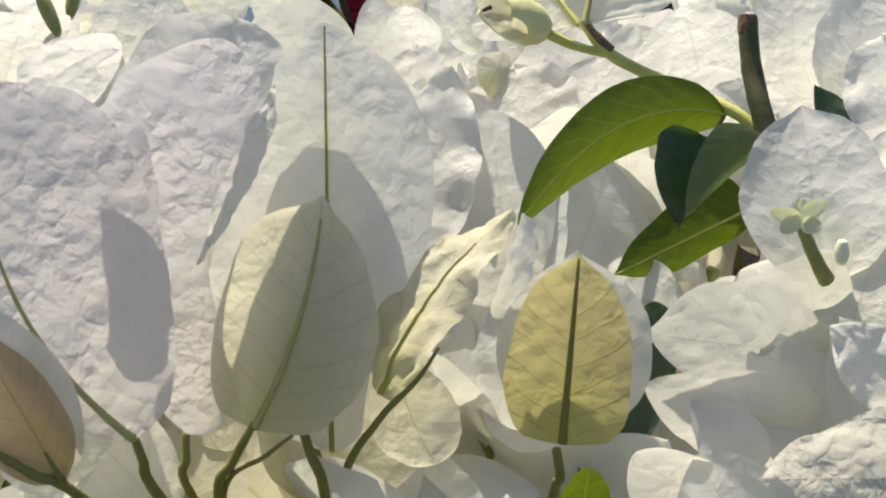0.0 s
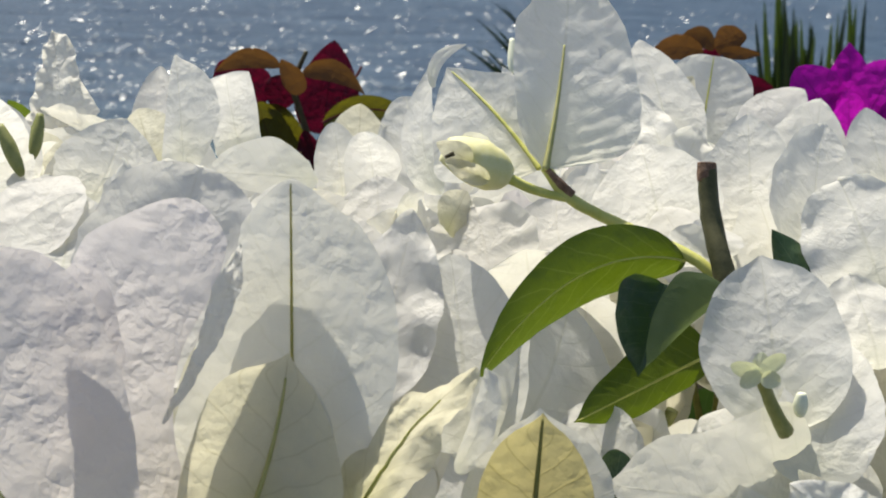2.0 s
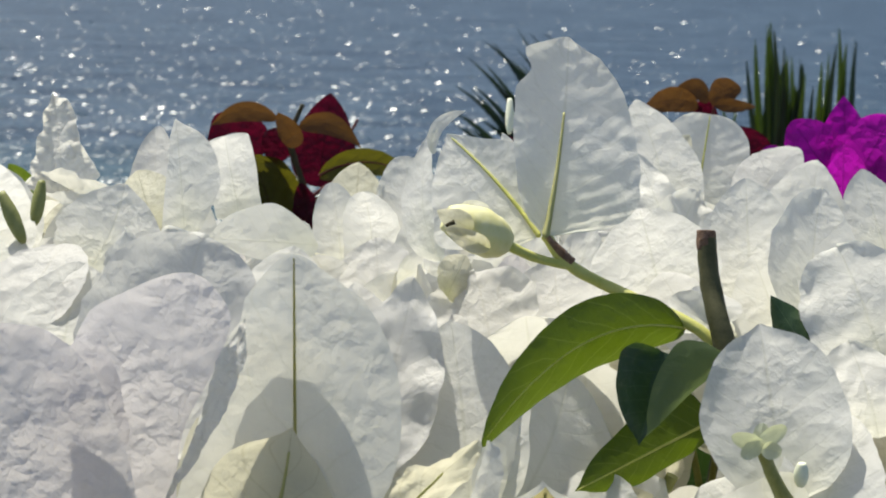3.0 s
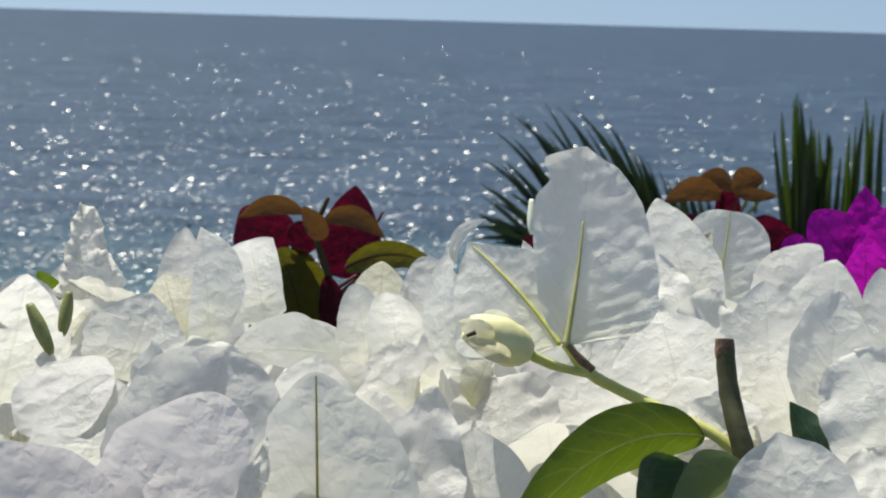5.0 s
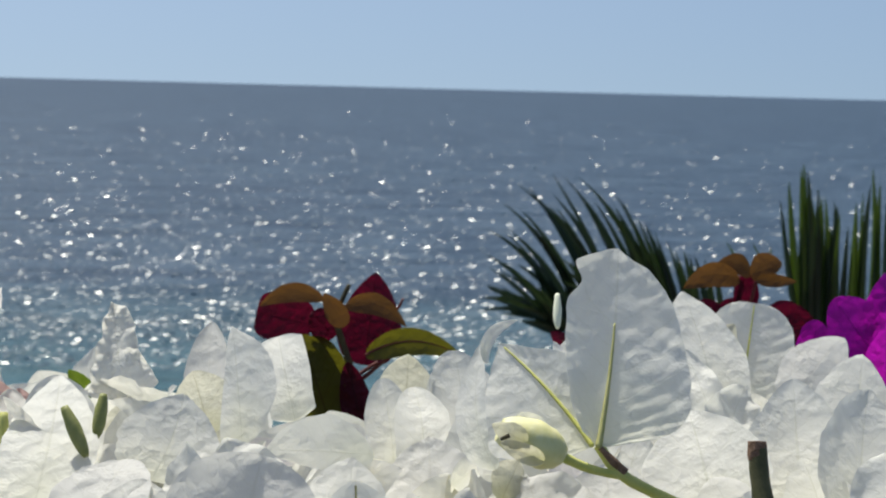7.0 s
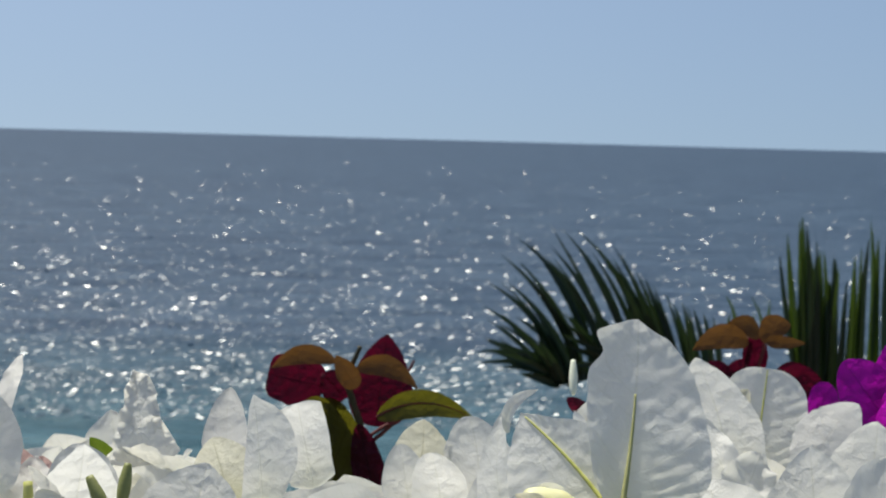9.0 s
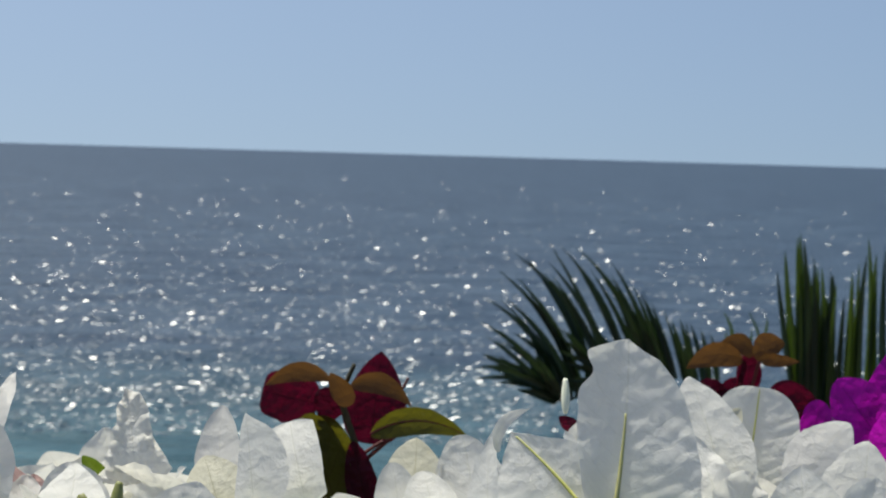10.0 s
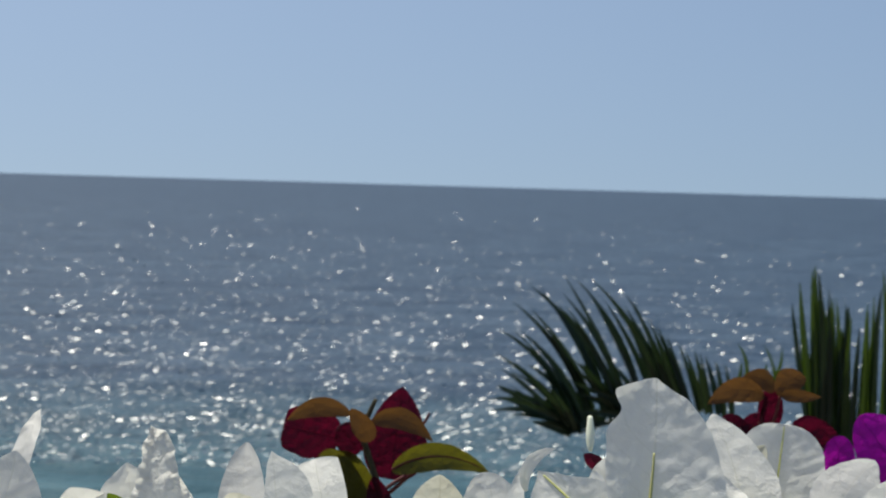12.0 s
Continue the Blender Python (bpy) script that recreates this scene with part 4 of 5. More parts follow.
bract(fl, (-0.037, 0.491, 1.179), (-0.023, 0.501, 1.184), 0.0123, "grey", p=0.55, q=1, cup=0.03, curl=0.09, crinkle=0.4, twist=2, edge=0.1, bend=-0.04, bow=0)
fl = thing("bougainvillea_flower", (0.002, 0.48, 1.18), "small white bougainvillea flower with curled papery bracts", "flower", "white flowers of the shrub")
bract(fl, (0.002, 0.48, 1.18), (0.008, 0.491, 1.189), 0.0102, "cream", p=0.57, q=0.79, cup=-0.23, curl=-0.13, crinkle=0.46, twist=18, edge=0.1, bend=0.01, bow=-0.04)
bract(fl, (0.003, 0.494, 1.181), (0.004, 0.506, 1.19), 0.0133, "white", p=0.58, q=1.02, cup=-0.22, curl=0.07, crinkle=0.17, twist=26, edge=0.1, bend=-0.06, bow=-0.04)
bract(fl, (-0.01, 0.5, 1.18), (0.003, 0.51, 1.185), 0.0095, "white", p=0.47, q=0.91, cup=-0.24, curl=-0.02, crinkle=0.34, twist=31, edge=0.1, bend=-0.02, bow=-0.04)
fl = thing("bougainvillea_flower", (0.062, 0.454, 1.18), "small white bougainvillea flower with curled papery bracts", "flower", "white flowers of the shrub")
bract(fl, (0.062, 0.454, 1.18), (0.054, 0.464, 1.184), 0.0099, "white", p=0.49, q=0.78, cup=0.34, curl=0.05, crinkle=0.22, twist=9, edge=0.1, bend=0.06, bow=-0.02)
bract(fl, (0.064, 0.462, 1.18), (0.066, 0.472, 1.186), 0.0132, "white", p=0.65, q=0.85, cup=0.2, curl=-0.12, crinkle=0.29, twist=4, edge=0.1, bend=0.05, bow=-0)
bract(fl, (0.062, 0.485, 1.182), (0.061, 0.497, 1.19), 0.0139, "white", p=0.46, q=0.88, cup=0.31, curl=0.1, crinkle=0.26, twist=-36, edge=0.1, bend=-0.06, bow=-0)
fl = thing("bougainvillea_flower", (0.094, 0.512, 1.184), "small white bougainvillea flower with curled papery bracts", "flower", "white flowers of the shrub")
bract(fl, (0.094, 0.512, 1.184), (0.091, 0.523, 1.193), 0.0112, "grey", p=0.53, q=0.8, cup=0.26, curl=0.16, crinkle=0.24, twist=-32, edge=0.1, bend=-0.01, bow=-0)
bract(fl, (0.076, 0.509, 1.183), (0.064, 0.519, 1.189), 0.0122, "cream", p=0.51, q=0.75, cup=-0.1, curl=0.17, crinkle=0.45, twist=7, edge=0.1, bend=-0.04, bow=-0.01)
bract(fl, (0.082, 0.498, 1.183), (0.095, 0.509, 1.191), 0.0117, "cream", p=0.54, q=0.93, cup=0.08, curl=-0.01, crinkle=0.45, twist=35, edge=0.1, bend=0.01, bow=-0.03)
fl = thing("bougainvillea_flower", (-0.099, 0.475, 1.166), "small white bougainvillea flower with curled papery bracts", "flower", "white flowers of the shrub")
bract(fl, (-0.099, 0.475, 1.166), (-0.104, 0.487, 1.176), 0.0128, "cream", p=0.53, q=0.93, cup=-0.29, curl=-0.15, crinkle=0.24, twist=42, edge=0.1, bend=-0.01, bow=-0.03)
bract(fl, (-0.077, 0.485, 1.171), (-0.088, 0.495, 1.176), 0.0145, "white", p=0.5, q=0.73, cup=-0.27, curl=0.03, crinkle=0.24, twist=40, edge=0.1, bend=-0.07, bow=-0)
bract(fl, (-0.083, 0.484, 1.171), (-0.079, 0.495, 1.178), 0.0148, "grey", p=0.43, q=0.69, cup=0.14, curl=-0.1, crinkle=0.38, twist=8, edge=0.1, bend=-0.01, bow=-0.04)
fl = thing("bougainvillea_flower", (-0.014, 0.466, 1.164), "small white bougainvillea flower with curled papery bracts", "flower", "white flowers of the shrub")
bract(fl, (-0.014, 0.466, 1.164), (-0.018, 0.476, 1.169), 0.0139, "white", p=0.48, q=0.81, cup=-0.25, curl=-0.11, crinkle=0.25, twist=-24, edge=0.1, bend=-0.07, bow=-0.04)
bract(fl, (-0.02, 0.457, 1.16), (-0.012, 0.468, 1.169), 0.0117, "cream", p=0.4, q=0.87, cup=-0.15, curl=-0.05, crinkle=0.23, twist=22, edge=0.1, bend=0.02, bow=-0.04)
bract(fl, (-0.028, 0.457, 1.16), (-0.029, 0.469, 1.168), 0.0107, "white", p=0.42, q=0.88, cup=0.01, curl=-0.04, crinkle=0.27, twist=-3, edge=0.1, bend=0.04, bow=-0.02)
fl = thing("bougainvillea_flower", (0.107, 0.487, 1.179), "small white bougainvillea flower with curled papery bracts", "flower", "white flowers of the shrub")
bract(fl, (0.107, 0.487, 1.179), (0.103, 0.497, 1.185), 0.015, "white", p=0.56, q=0.78, cup=-0.08, curl=0.14, crinkle=0.13, twist=-43, edge=0.1, bend=0.04, bow=-0.04)
bract(fl, (0.106, 0.484, 1.178), (0.105, 0.496, 1.188), 0.0139, "white", p=0.48, q=0.78, cup=0.22, curl=0.17, crinkle=0.2, twist=-1, edge=0.1, bend=0.01, bow=-0.04)
bract(fl, (0.094, 0.478, 1.174), (0.101, 0.49, 1.185), 0.0091, "white", p=0.44, q=0.84, cup=-0.17, curl=-0.04, crinkle=0.46, twist=-31, edge=0.1, bend=-0.06, bow=-0.03)
fl = thing("bougainvillea_flower", (-0.017, 0.432, 1.14), "small white bougainvillea flower with curled papery bracts", "flower", "white flowers of the shrub")
bract(fl, (-0.017, 0.432, 1.14), (-0.019, 0.443, 1.146), 0.0107, "white", p=0.42, q=0.83, cup=0.36, curl=0.13, crinkle=0.16, twist=41, edge=0.1, bend=0.04, bow=-0.05)
bract(fl, (-0.007, 0.437, 1.144), (-0.019, 0.447, 1.149), 0.0102, "cream", p=0.44, q=0.85, cup=-0.11, curl=-0.07, crinkle=0.45, twist=42, edge=0.1, bend=0.06, bow=0.03)
bract(fl, (-0.017, 0.437, 1.144), (-0.025, 0.447, 1.148), 0.013, "white", p=0.44, q=0.76, cup=0.15, curl=0.02, crinkle=0.44, twist=23, edge=0.1, bend=-0.02, bow=-0.03)
fl = thing("bougainvillea_flower", (0.071, 0.402, 1.123), "small white bougainvillea flower with curled papery bracts", "flower", "white flowers of the shrub")
bract(fl, (0.071, 0.402, 1.123), (0.071, 0.413, 1.13), 0.0123, "white", p=0.51, q=0.96, cup=-0.21, curl=0.15, crinkle=0.41, twist=30, edge=0.1, bend=0.05, bow=-0.01)
bract(fl, (0.067, 0.397, 1.119), (0.064, 0.407, 1.123), 0.0096, "grey", p=0.45, q=0.73, cup=0.24, curl=-0.14, crinkle=0.33, twist=-33, edge=0.1, bend=0.04, bow=-0.03)
bract(fl, (0.06, 0.401, 1.122), (0.062, 0.412, 1.129), 0.0098, "grey", p=0.56, q=0.96, cup=0.2, curl=0.04, crinkle=0.31, twist=24, edge=0.1, bend=0.03, bow=-0.03)


# ---- twig, buds, stalks and the coloured shoots behind ----
th = thing("bougainvillea_twig", (0.04, 0.47, -0.02), "green twig with a cut brown stub and glossy leaves", "twig")
stem(th, [(0.058, 0.441, 1.203), (0.059, 0.437, 1.192), (0.062, 0.43, 1.179), (0.067, 0.424, 1.158), (0.071, 0.415, 1.118), (0.077, 0.43, 1.013), (0.05, 0.44, 0.5), (0.04, 0.47, -0.02)], 0.0021, 0.0039, "green_bark", "stub")
stem(th, [(0.058, 0.441, 1.2035), (0.058, 0.4405, 1.2015), (0.0582, 0.44, 1.1995)], 0.0021, 0.0023, "cut", "cut_end")
stem(th, [(0.063, 0.432, 1.177), (0.055, 0.437, 1.183), (0.038, 0.447, 1.189), (0.028, 0.449, 1.194), (0.023, 0.451, 1.2)], 0.0014, 0.0013, "pale_rib", "side_shoot")
stem(th, [(0.029, 0.449, 1.194), (0.026, 0.449, 1.197), (0.023, 0.45, 1.2)], 0.0014, 0.0006, "cut", "bract_stalk")
stem(th, [(0.03, 0.449, 1.193), (0.021, 0.448, 1.195), (0.014, 0.447, 1.198)], 0.0009, 0.0012, "pale_rib", "bud_stalk")
leaf(th, (0.054, 0.437, 1.182), (0.008, 0.4, 1.163), 0.0164, "green", p=0.5, q=0.62, bow=0.155, crinkle=0.15, nu=44, nv=20, cup=-0.25, twist=-18, rib="pale_rib", rib_r=0.00025, rib_to=0.9, edge=0.015)
leaf(th, (0.048, 0.424, 1.179), (0.042, 0.413, 1.161), 0.0119, "dark", left=(0.1, 0.15, 0.18, 0.15, 0.1, 0.03), right=(0.51, 0.83, 0.82, 0.74, 0.49, 0.03), crinkle=0.12, nu=32, nv=16, cup=0.45, edge=0.015, lob=0.0)
leaf(th, (0.061, 0.422, 1.179), (0.043, 0.409, 1.164), 0.0099, "sage", left=(0.15, 0.1, 0.04, 0.02, 0.02, 0.02), right=(0.36, 0.9, 0.9, 0.74, 0.45, 0.04), crinkle=0.09, nu=32, nv=16, cup=-0.15, edge=0.015, lob=0.0)
leaf(th, (0.06, 0.43, 1.163), (0.029, 0.415, 1.15), 0.015, "green", left=(0.2, 0.32, 0.34, 0.37, 0.24, 0.02), right=(0.41, 0.68, 0.6, 0.45, 0.3, 0.02), crinkle=0.15, nu=36, nv=18, cup=-0.2, rib="pale_rib", rib_r=0.0004, edge=0.015, lob=0.04, bow=0.0)
leaf(th, (0.039, 0.412, 1.145), (0.023, 0.392, 1.111), 0.0137, "dark", p=0.5, q=0.55, crinkle=0.15, nu=32, nv=16, bow=-0.06, edge=0.015)
leaf(th, (0.022, 0.385, 1.101), (0.023, 0.375, 1.12), 0.0103, "green", p=0.5, q=0.5, crinkle=0.24)
leaf(th, (0.085, 0.448, 1.174), (0.076, 0.456, 1.187), 0.0102, "dark", p=0.45, q=1, crinkle=0.12, cup=-0.3)
th = thing("flower_bud", (0.015, 0.447, 1.198), "pale green-cream bougainvillea bud with a dark-tipped open mouth", "flower bud")
bud(th, (0.015, 0.447, 1.198), (0.0, 0.446, 1.204), 0.0054, "bud")
bract(th, (0.006, 0.44, 1.202), (-0.002, 0.441, 1.206), 0.0057, "cream", lob=0, p=0.5, q=0.9, crinkle=0.3)
bract(th, (0.01, 0.44, 1.198), (-0.0, 0.44, 1.202), 0.0047, "cream", lob=0, p=0.5, q=0.8, crinkle=0.3)
bract(th, (0.01, 0.449, 1.202), (0.004, 0.449, 1.207), 0.0064, "white", p=0.5, q=0.7, crinkle=0.2)
stem(th, [(0.002, 0.438, 1.204), (-0.0, 0.438, 1.203)], 0.0006, 0.0004, "bark", "mouth")
th = thing("star_flower", (0.07, 0.392, 1.155), "tiny cream star flower on a green tube among white bracts", "flower")
stem(th, [(0.07, 0.392, 1.155), (0.067, 0.39, 1.16), (0.063, 0.388, 1.168)], 0.0017, 0.0012, "tube", "flower_tube")
bract(th, (0.063, 0.387, 1.168), (0.057, 0.386, 1.17), 0.0036, "petal_sheet", p=0.45, q=0.55, crinkle=0.24)
bract(th, (0.063, 0.386, 1.169), (0.059, 0.385, 1.166), 0.0036, "petal_sheet", p=0.45, q=0.55, crinkle=0.24)
bract(th, (0.063, 0.388, 1.168), (0.064, 0.39, 1.172), 0.0036, "petal_sheet", p=0.45, q=0.55, crinkle=0.24)
bract(th, (0.063, 0.386, 1.169), (0.068, 0.387, 1.172), 0.0036, "petal_sheet", p=0.45, q=0.55, crinkle=0.24)
bract(th, (0.063, 0.385, 1.168), (0.067, 0.386, 1.167), 0.0036, "petal_sheet", p=0.45, q=0.55, crinkle=0.24)
bud(th, (0.073, 0.394, 1.158), (0.073, 0.394, 1.163), 0.0016, "petal")
th = thing("flower_bud", (-0.096, 0.458, 1.193), "slender green bougainvillea tube bud standing upright", "flower bud", "tube buds")
bud(th, (-0.096, 0.458, 1.193), (-0.102, 0.462, 1.204), 0.0018, "tube")
th = thing("flower_bud", (-0.095, 0.466, 1.196), "short green bougainvillea tube bud standing upright", "flower bud", "tube buds")
bud(th, (-0.095, 0.466, 1.196), (-0.094, 0.47, 1.206), 0.0016, "tube")
th = thing("flower_stalks", (-0.035, 0.39, 1.074), "bunch of green flower stalks rising from a woody branch", "stalk")
stem(th, [(-0.061, 0.343, 1.133), (-0.06, 0.346, 1.128), (-0.057, 0.352, 1.118), (-0.035, 0.39, 1.074)], 0.0008, 0.0013, "stem", "stalk")
stem(th, [(-0.054, 0.361, 1.129), (-0.054, 0.361, 1.124), (-0.053, 0.364, 1.115), (-0.033, 0.39, 1.074)], 0.0007, 0.001, "stem", "stalk")
stem(th, [(-0.041, 0.358, 1.132), (-0.042, 0.358, 1.13), (-0.045, 0.359, 1.124), (-0.048, 0.362, 1.116), (-0.044, 0.385, 1.085)], 0.0006, 0.0012, "stem", "stalk")
stem(th, [(-0.033, 0.36, 1.13), (-0.039, 0.36, 1.125), (-0.047, 0.362, 1.117), (-0.045, 0.385, 1.085)], 0.0003, 0.0008, "stem", "stalk")
stem(th, [(-0.033, 0.366, 1.13), (-0.031, 0.366, 1.124), (-0.028, 0.368, 1.114), (-0.028, 0.39, 1.078)], 0.0008, 0.0013, "stem", "stalk")
stem(th, [(-0.03, 0.37, 1.13), (-0.03, 0.37, 1.123), (-0.027, 0.372, 1.113), (-0.027, 0.39, 1.078)], 0.0006, 0.001, "stem", "stalk")
stem(th, [(-0.007, 0.364, 1.146), (-0.011, 0.362, 1.14), (-0.018, 0.362, 1.132), (-0.025, 0.367, 1.117), (-0.028, 0.39, 1.078)], 0.0003, 0.0011, "stem", "stalk")
stem(th, [(0.015, 0.35, 1.131), (0.016, 0.352, 1.125), (0.015, 0.356, 1.119), (0.015, 0.38, 1.08)], 0.0009, 0.0011, "stem", "stalk")
stem(th, [(-0.086, 0.337, 1.132), (-0.078, 0.338, 1.127), (-0.07, 0.343, 1.121), (-0.046, 0.38, 1.082)], 0.0008, 0.0012, "stem", "stalk")
stem(th, [(-0.045, 0.385, 1.085), (-0.031, 0.39, 1.077), (-0.007, 0.4, 1.067), (0.018, 0.385, 1.074), (0.077, 0.43, 1.013), (0.06, 0.44, 0.5), (0.06, 0.47, -0.02)], 0.0018, 0.0035, "bark", "branch")
th = thing("bougainvillea_shoot", (-0.051, 0.856, 1.195), "crimson bougainvillea shoot with bronze young leaves and a wine-red stem", "shoot")
stem(th, [(-0.03, 0.87, -0.02), (-0.035, 0.86, 0.5), (-0.053, 0.86, 1.05), (-0.043, 0.86, 1.123), (-0.048, 0.858, 1.153), (-0.054, 0.857, 1.172), (-0.057, 0.856, 1.182), (-0.054, 0.856, 1.188), (-0.051, 0.856, 1.195)], 0.0024, 0.0009, "bark", "stem")
stem(th, [(-0.053, 0.86, 1.149), (-0.044, 0.858, 1.155), (-0.033, 0.858, 1.165)], 0.0012, 0.0007, "wine", "side_stem")
leaf(th, (-0.061, 0.85, 1.189), (-0.088, 0.845, 1.186), 0.0085, "orange", p=0.6, q=0.8, bow=0.16, crinkle=0.18, lob=0)
leaf(th, (-0.052, 0.848, 1.178), (-0.061, 0.846, 1.192), 0.0095, "orange", p=0.5, q=0.8, crinkle=0.18, lob=0)
leaf(th, (-0.052, 0.848, 1.187), (-0.026, 0.842, 1.179), 0.0095, "orange", p=0.5, q=0.9, bow=-0.17, crinkle=0.18, lob=0)
bract(th, (-0.067, 0.868, 1.176), (-0.091, 0.868, 1.181), 0.0221, "crimson", p=0.22, q=0.2, crinkle=0.6, lob=0, edge=0.04)
bract(th, (-0.057, 0.86, 1.172), (-0.066, 0.858, 1.183), 0.0138, "crimson", p=0.4, q=0.5, crinkle=0.72, edge=0.1)
bract(th, (-0.044, 0.868, 1.159), (-0.04, 0.872, 1.199), 0.027, "crimson", p=0.5, q=0.85, crinkle=0.48, nu=30, nv=16)
stem(th, [(-0.033, 0.862, 1.182), (-0.03, 0.862, 1.185), (-0.028, 0.862, 1.189)], 0.0007, 0.0005, "wine", "twig")
stem(th, [(-0.052, 0.858, 1.151), (-0.044, 0.857, 1.158), (-0.038, 0.857, 1.162)], 0.001, 0.0007, "wine", "twig")
leaf(th, (-0.052, 0.862, 1.133), (-0.067, 0.858, 1.172), 0.0215, "olive", p=0.5, q=0.45, crinkle=0.24)
leaf(th, (-0.043, 0.85, 1.166), (-0.002, 0.84, 1.167), 0.0122, "olive", p=0.45, q=0.75, bow=-0.15, crinkle=0.3, rib="wine", rib_r=0.0005, lob=0)
leaf(th, (-0.052, 0.86, 1.117), (-0.071, 0.855, 1.173), 0.0226, "olive", p=0.5, q=0.45, crinkle=0.24)
bract(th, (-0.041, 0.858, 1.12), (-0.051, 0.855, 1.162), 0.0143, "crimson", p=0.5, q=0.6, crinkle=0.36)
leaf(th, (-0.059, 0.865, 1.121), (-0.053, 0.87, 1.16), 0.0217, "olive", p=0.5, q=0.5, crinkle=0.24)
th = thing("bougainvillea_shoot", (0.121, 0.9, 1.199), "bronze-leaved bougainvillea shoot with dark crimson bracts", "shoot")
stem(th, [(0.12, 0.9, -0.02), (0.125, 0.9, 0.5), (0.123, 0.9, 1.044), (0.122, 0.9, 1.146), (0.12, 0.9, 1.182), (0.121, 0.9, 1.199)], 0.002, 0.001, "wine", "stem")
stem(th, [(0.121, 0.9, 1.172), (0.126, 0.898, 1.187), (0.128, 0.896, 1.198)], 0.001, 0.0007, "wine", "side_stem")
leaf(th, (0.12, 0.892, 1.198), (0.094, 0.885, 1.194), 0.0113, "orange", p=0.5, q=0.8, bow=0.15, crinkle=0.24, lob=0)
leaf(th, (0.125, 0.893, 1.2), (0.11, 0.898, 1.204), 0.0089, "orange", p=0.5, q=0.8, crinkle=0.18, bow=0.2, lob=0)
leaf(th, (0.124, 0.886, 1.2), (0.138, 0.89, 1.206), 0.0118, "orange", p=0.5, q=0.7, crinkle=0.18, bow=-0.14, lob=0)
leaf(th, (0.126, 0.882, 1.199), (0.143, 0.878, 1.199), 0.0059, "orange", p=0.5, q=0.9, crinkle=0.18, lob=0)
bract(th, (0.124, 0.9, 1.182), (0.124, 0.898, 1.2), 0.0115, "crimson", p=0.4, q=0.4, crinkle=0.48)
bract(th, (0.131, 0.89, 1.173), (0.154, 0.885, 1.177), 0.0216, "crimson", p=0.5, q=0.5, bow=-0.15, crinkle=0.42)
bract(th, (0.143, 0.89, 1.166), (0.139, 0.895, 1.189), 0.0198, "crimson", p=0.5, q=0.5, crinkle=0.42)
bract(th, (0.118, 0.905, 1.163), (0.121, 0.91, 1.188), 0.0201, "crimson", p=0.5, q=0.5, crinkle=0.42)
bract(th, (0.107, 0.905, 1.173), (0.11, 0.91, 1.187), 0.0151, "crimson", p=0.5, q=0.5, crinkle=0.42)
bract(th, (0.146, 0.86, 1.163), (0.15, 0.865, 1.184), 0.0144, "magenta", p=0.5, q=0.5, crinkle=0.42)
th = thing("bougainvillea_flower", (0.169, 0.8, 1.168), "vivid magenta bougainvillea flower with ribbed papery bracts", "flower")
bract(th, (0.169, 0.8, 1.168), (0.146, 0.81, 1.199), 0.0268, "magenta", p=0.4, q=0.55, crinkle=0.54, nu=30, nv=16, twist=15)
bract(th, (0.169, 0.805, 1.17), (0.168, 0.82, 1.209), 0.0271, "magenta", p=0.5, q=1, crinkle=0.54, nu=30, nv=16)
bract(th, (0.168, 0.8, 1.171), (0.183, 0.8, 1.203), 0.0267, "magenta", p=0.5, q=0.5, crinkle=0.54, nu=30, nv=16, twist=-15)
bract(th, (0.164, 0.79, 1.167), (0.162, 0.785, 1.193), 0.0219, "magenta", p=0.5, q=0.85, crinkle=0.54, twist=20)
bract(th, (0.191, 0.8, 1.165), (0.187, 0.8, 1.191), 0.0289, "magenta", p=0.5, q=0.5, crinkle=0.54)
stem(th, [(0.168, 0.8, 1.171), (0.173, 0.8, 1.125), (0.18, 0.8, 0.936), (0.14, 0.8, 0.5), (0.14, 0.8, -0.02)], 0.0013, 0.0018, "stem", "stalk")
th = thing("green_leaf", (-0.107, 0.535, 1.195), "single green leaf peeping between dry white bracts", "leaf")
leaf(th, (-0.107, 0.535, 1.195), (-0.113, 0.53, 1.203), 0.0051, "green", p=0.5, q=0.7, crinkle=0.18, lob=0)
th = thing("flower_stalk", (-0.117, 0.47, 1.185), "short green flower stalk beside a curled papery bract", "stalk")
stem(th, [(-0.119, 0.475, 1.2), (-0.118, 0.472, 1.192), (-0.117, 0.47, 1.185), (-0.13, 0.475, 1.09)], 0.0012, 0.0018, "pale_rib", "stalk")
bract(th, (-0.103, 0.466, 1.194), (-0.118, 0.47, 1.205), 0.0042, "crumpled", left=(0.16, 0.31, 0.44, 0.5, 0.44, 0.09), right=(0.16, 0.31, 0.44, 0.5, 0.44, 0.09), lob=0.04, edge=0.03, bow=-0.08, crinkle=0.5, twist=-35)
th = thing("flower_bud", (0.022, 0.6, 1.209), "white bougainvillea bud tip on a dark red calyx", "flower bud")
bud(th, (0.022, 0.6, 1.209), (0.022, 0.605, 1.219), 0.0013, "petal")
bract(th, (0.027, 0.6, 1.203), (0.020, 0.6, 1.208), 0.0048, "crimson", p=0.5, q=0.7, crinkle=0.3, lob=0)
bract(th, (0.022, 0.59, 1.198), (0.031, 0.595, 1.209), 0.0082, "white", p=0.5, q=0.6, crinkle=0.24)
th = thing("bougainvillea_flower", (-0.124, 0.52, 1.188), "dried bougainvillea flower with pinkish browned bracts", "flower")
bract(th, (-0.124, 0.52, 1.188), (-0.134, 0.52, 1.202), 0.011, "blush", p=0.5, q=0.7, crinkle=0.72)
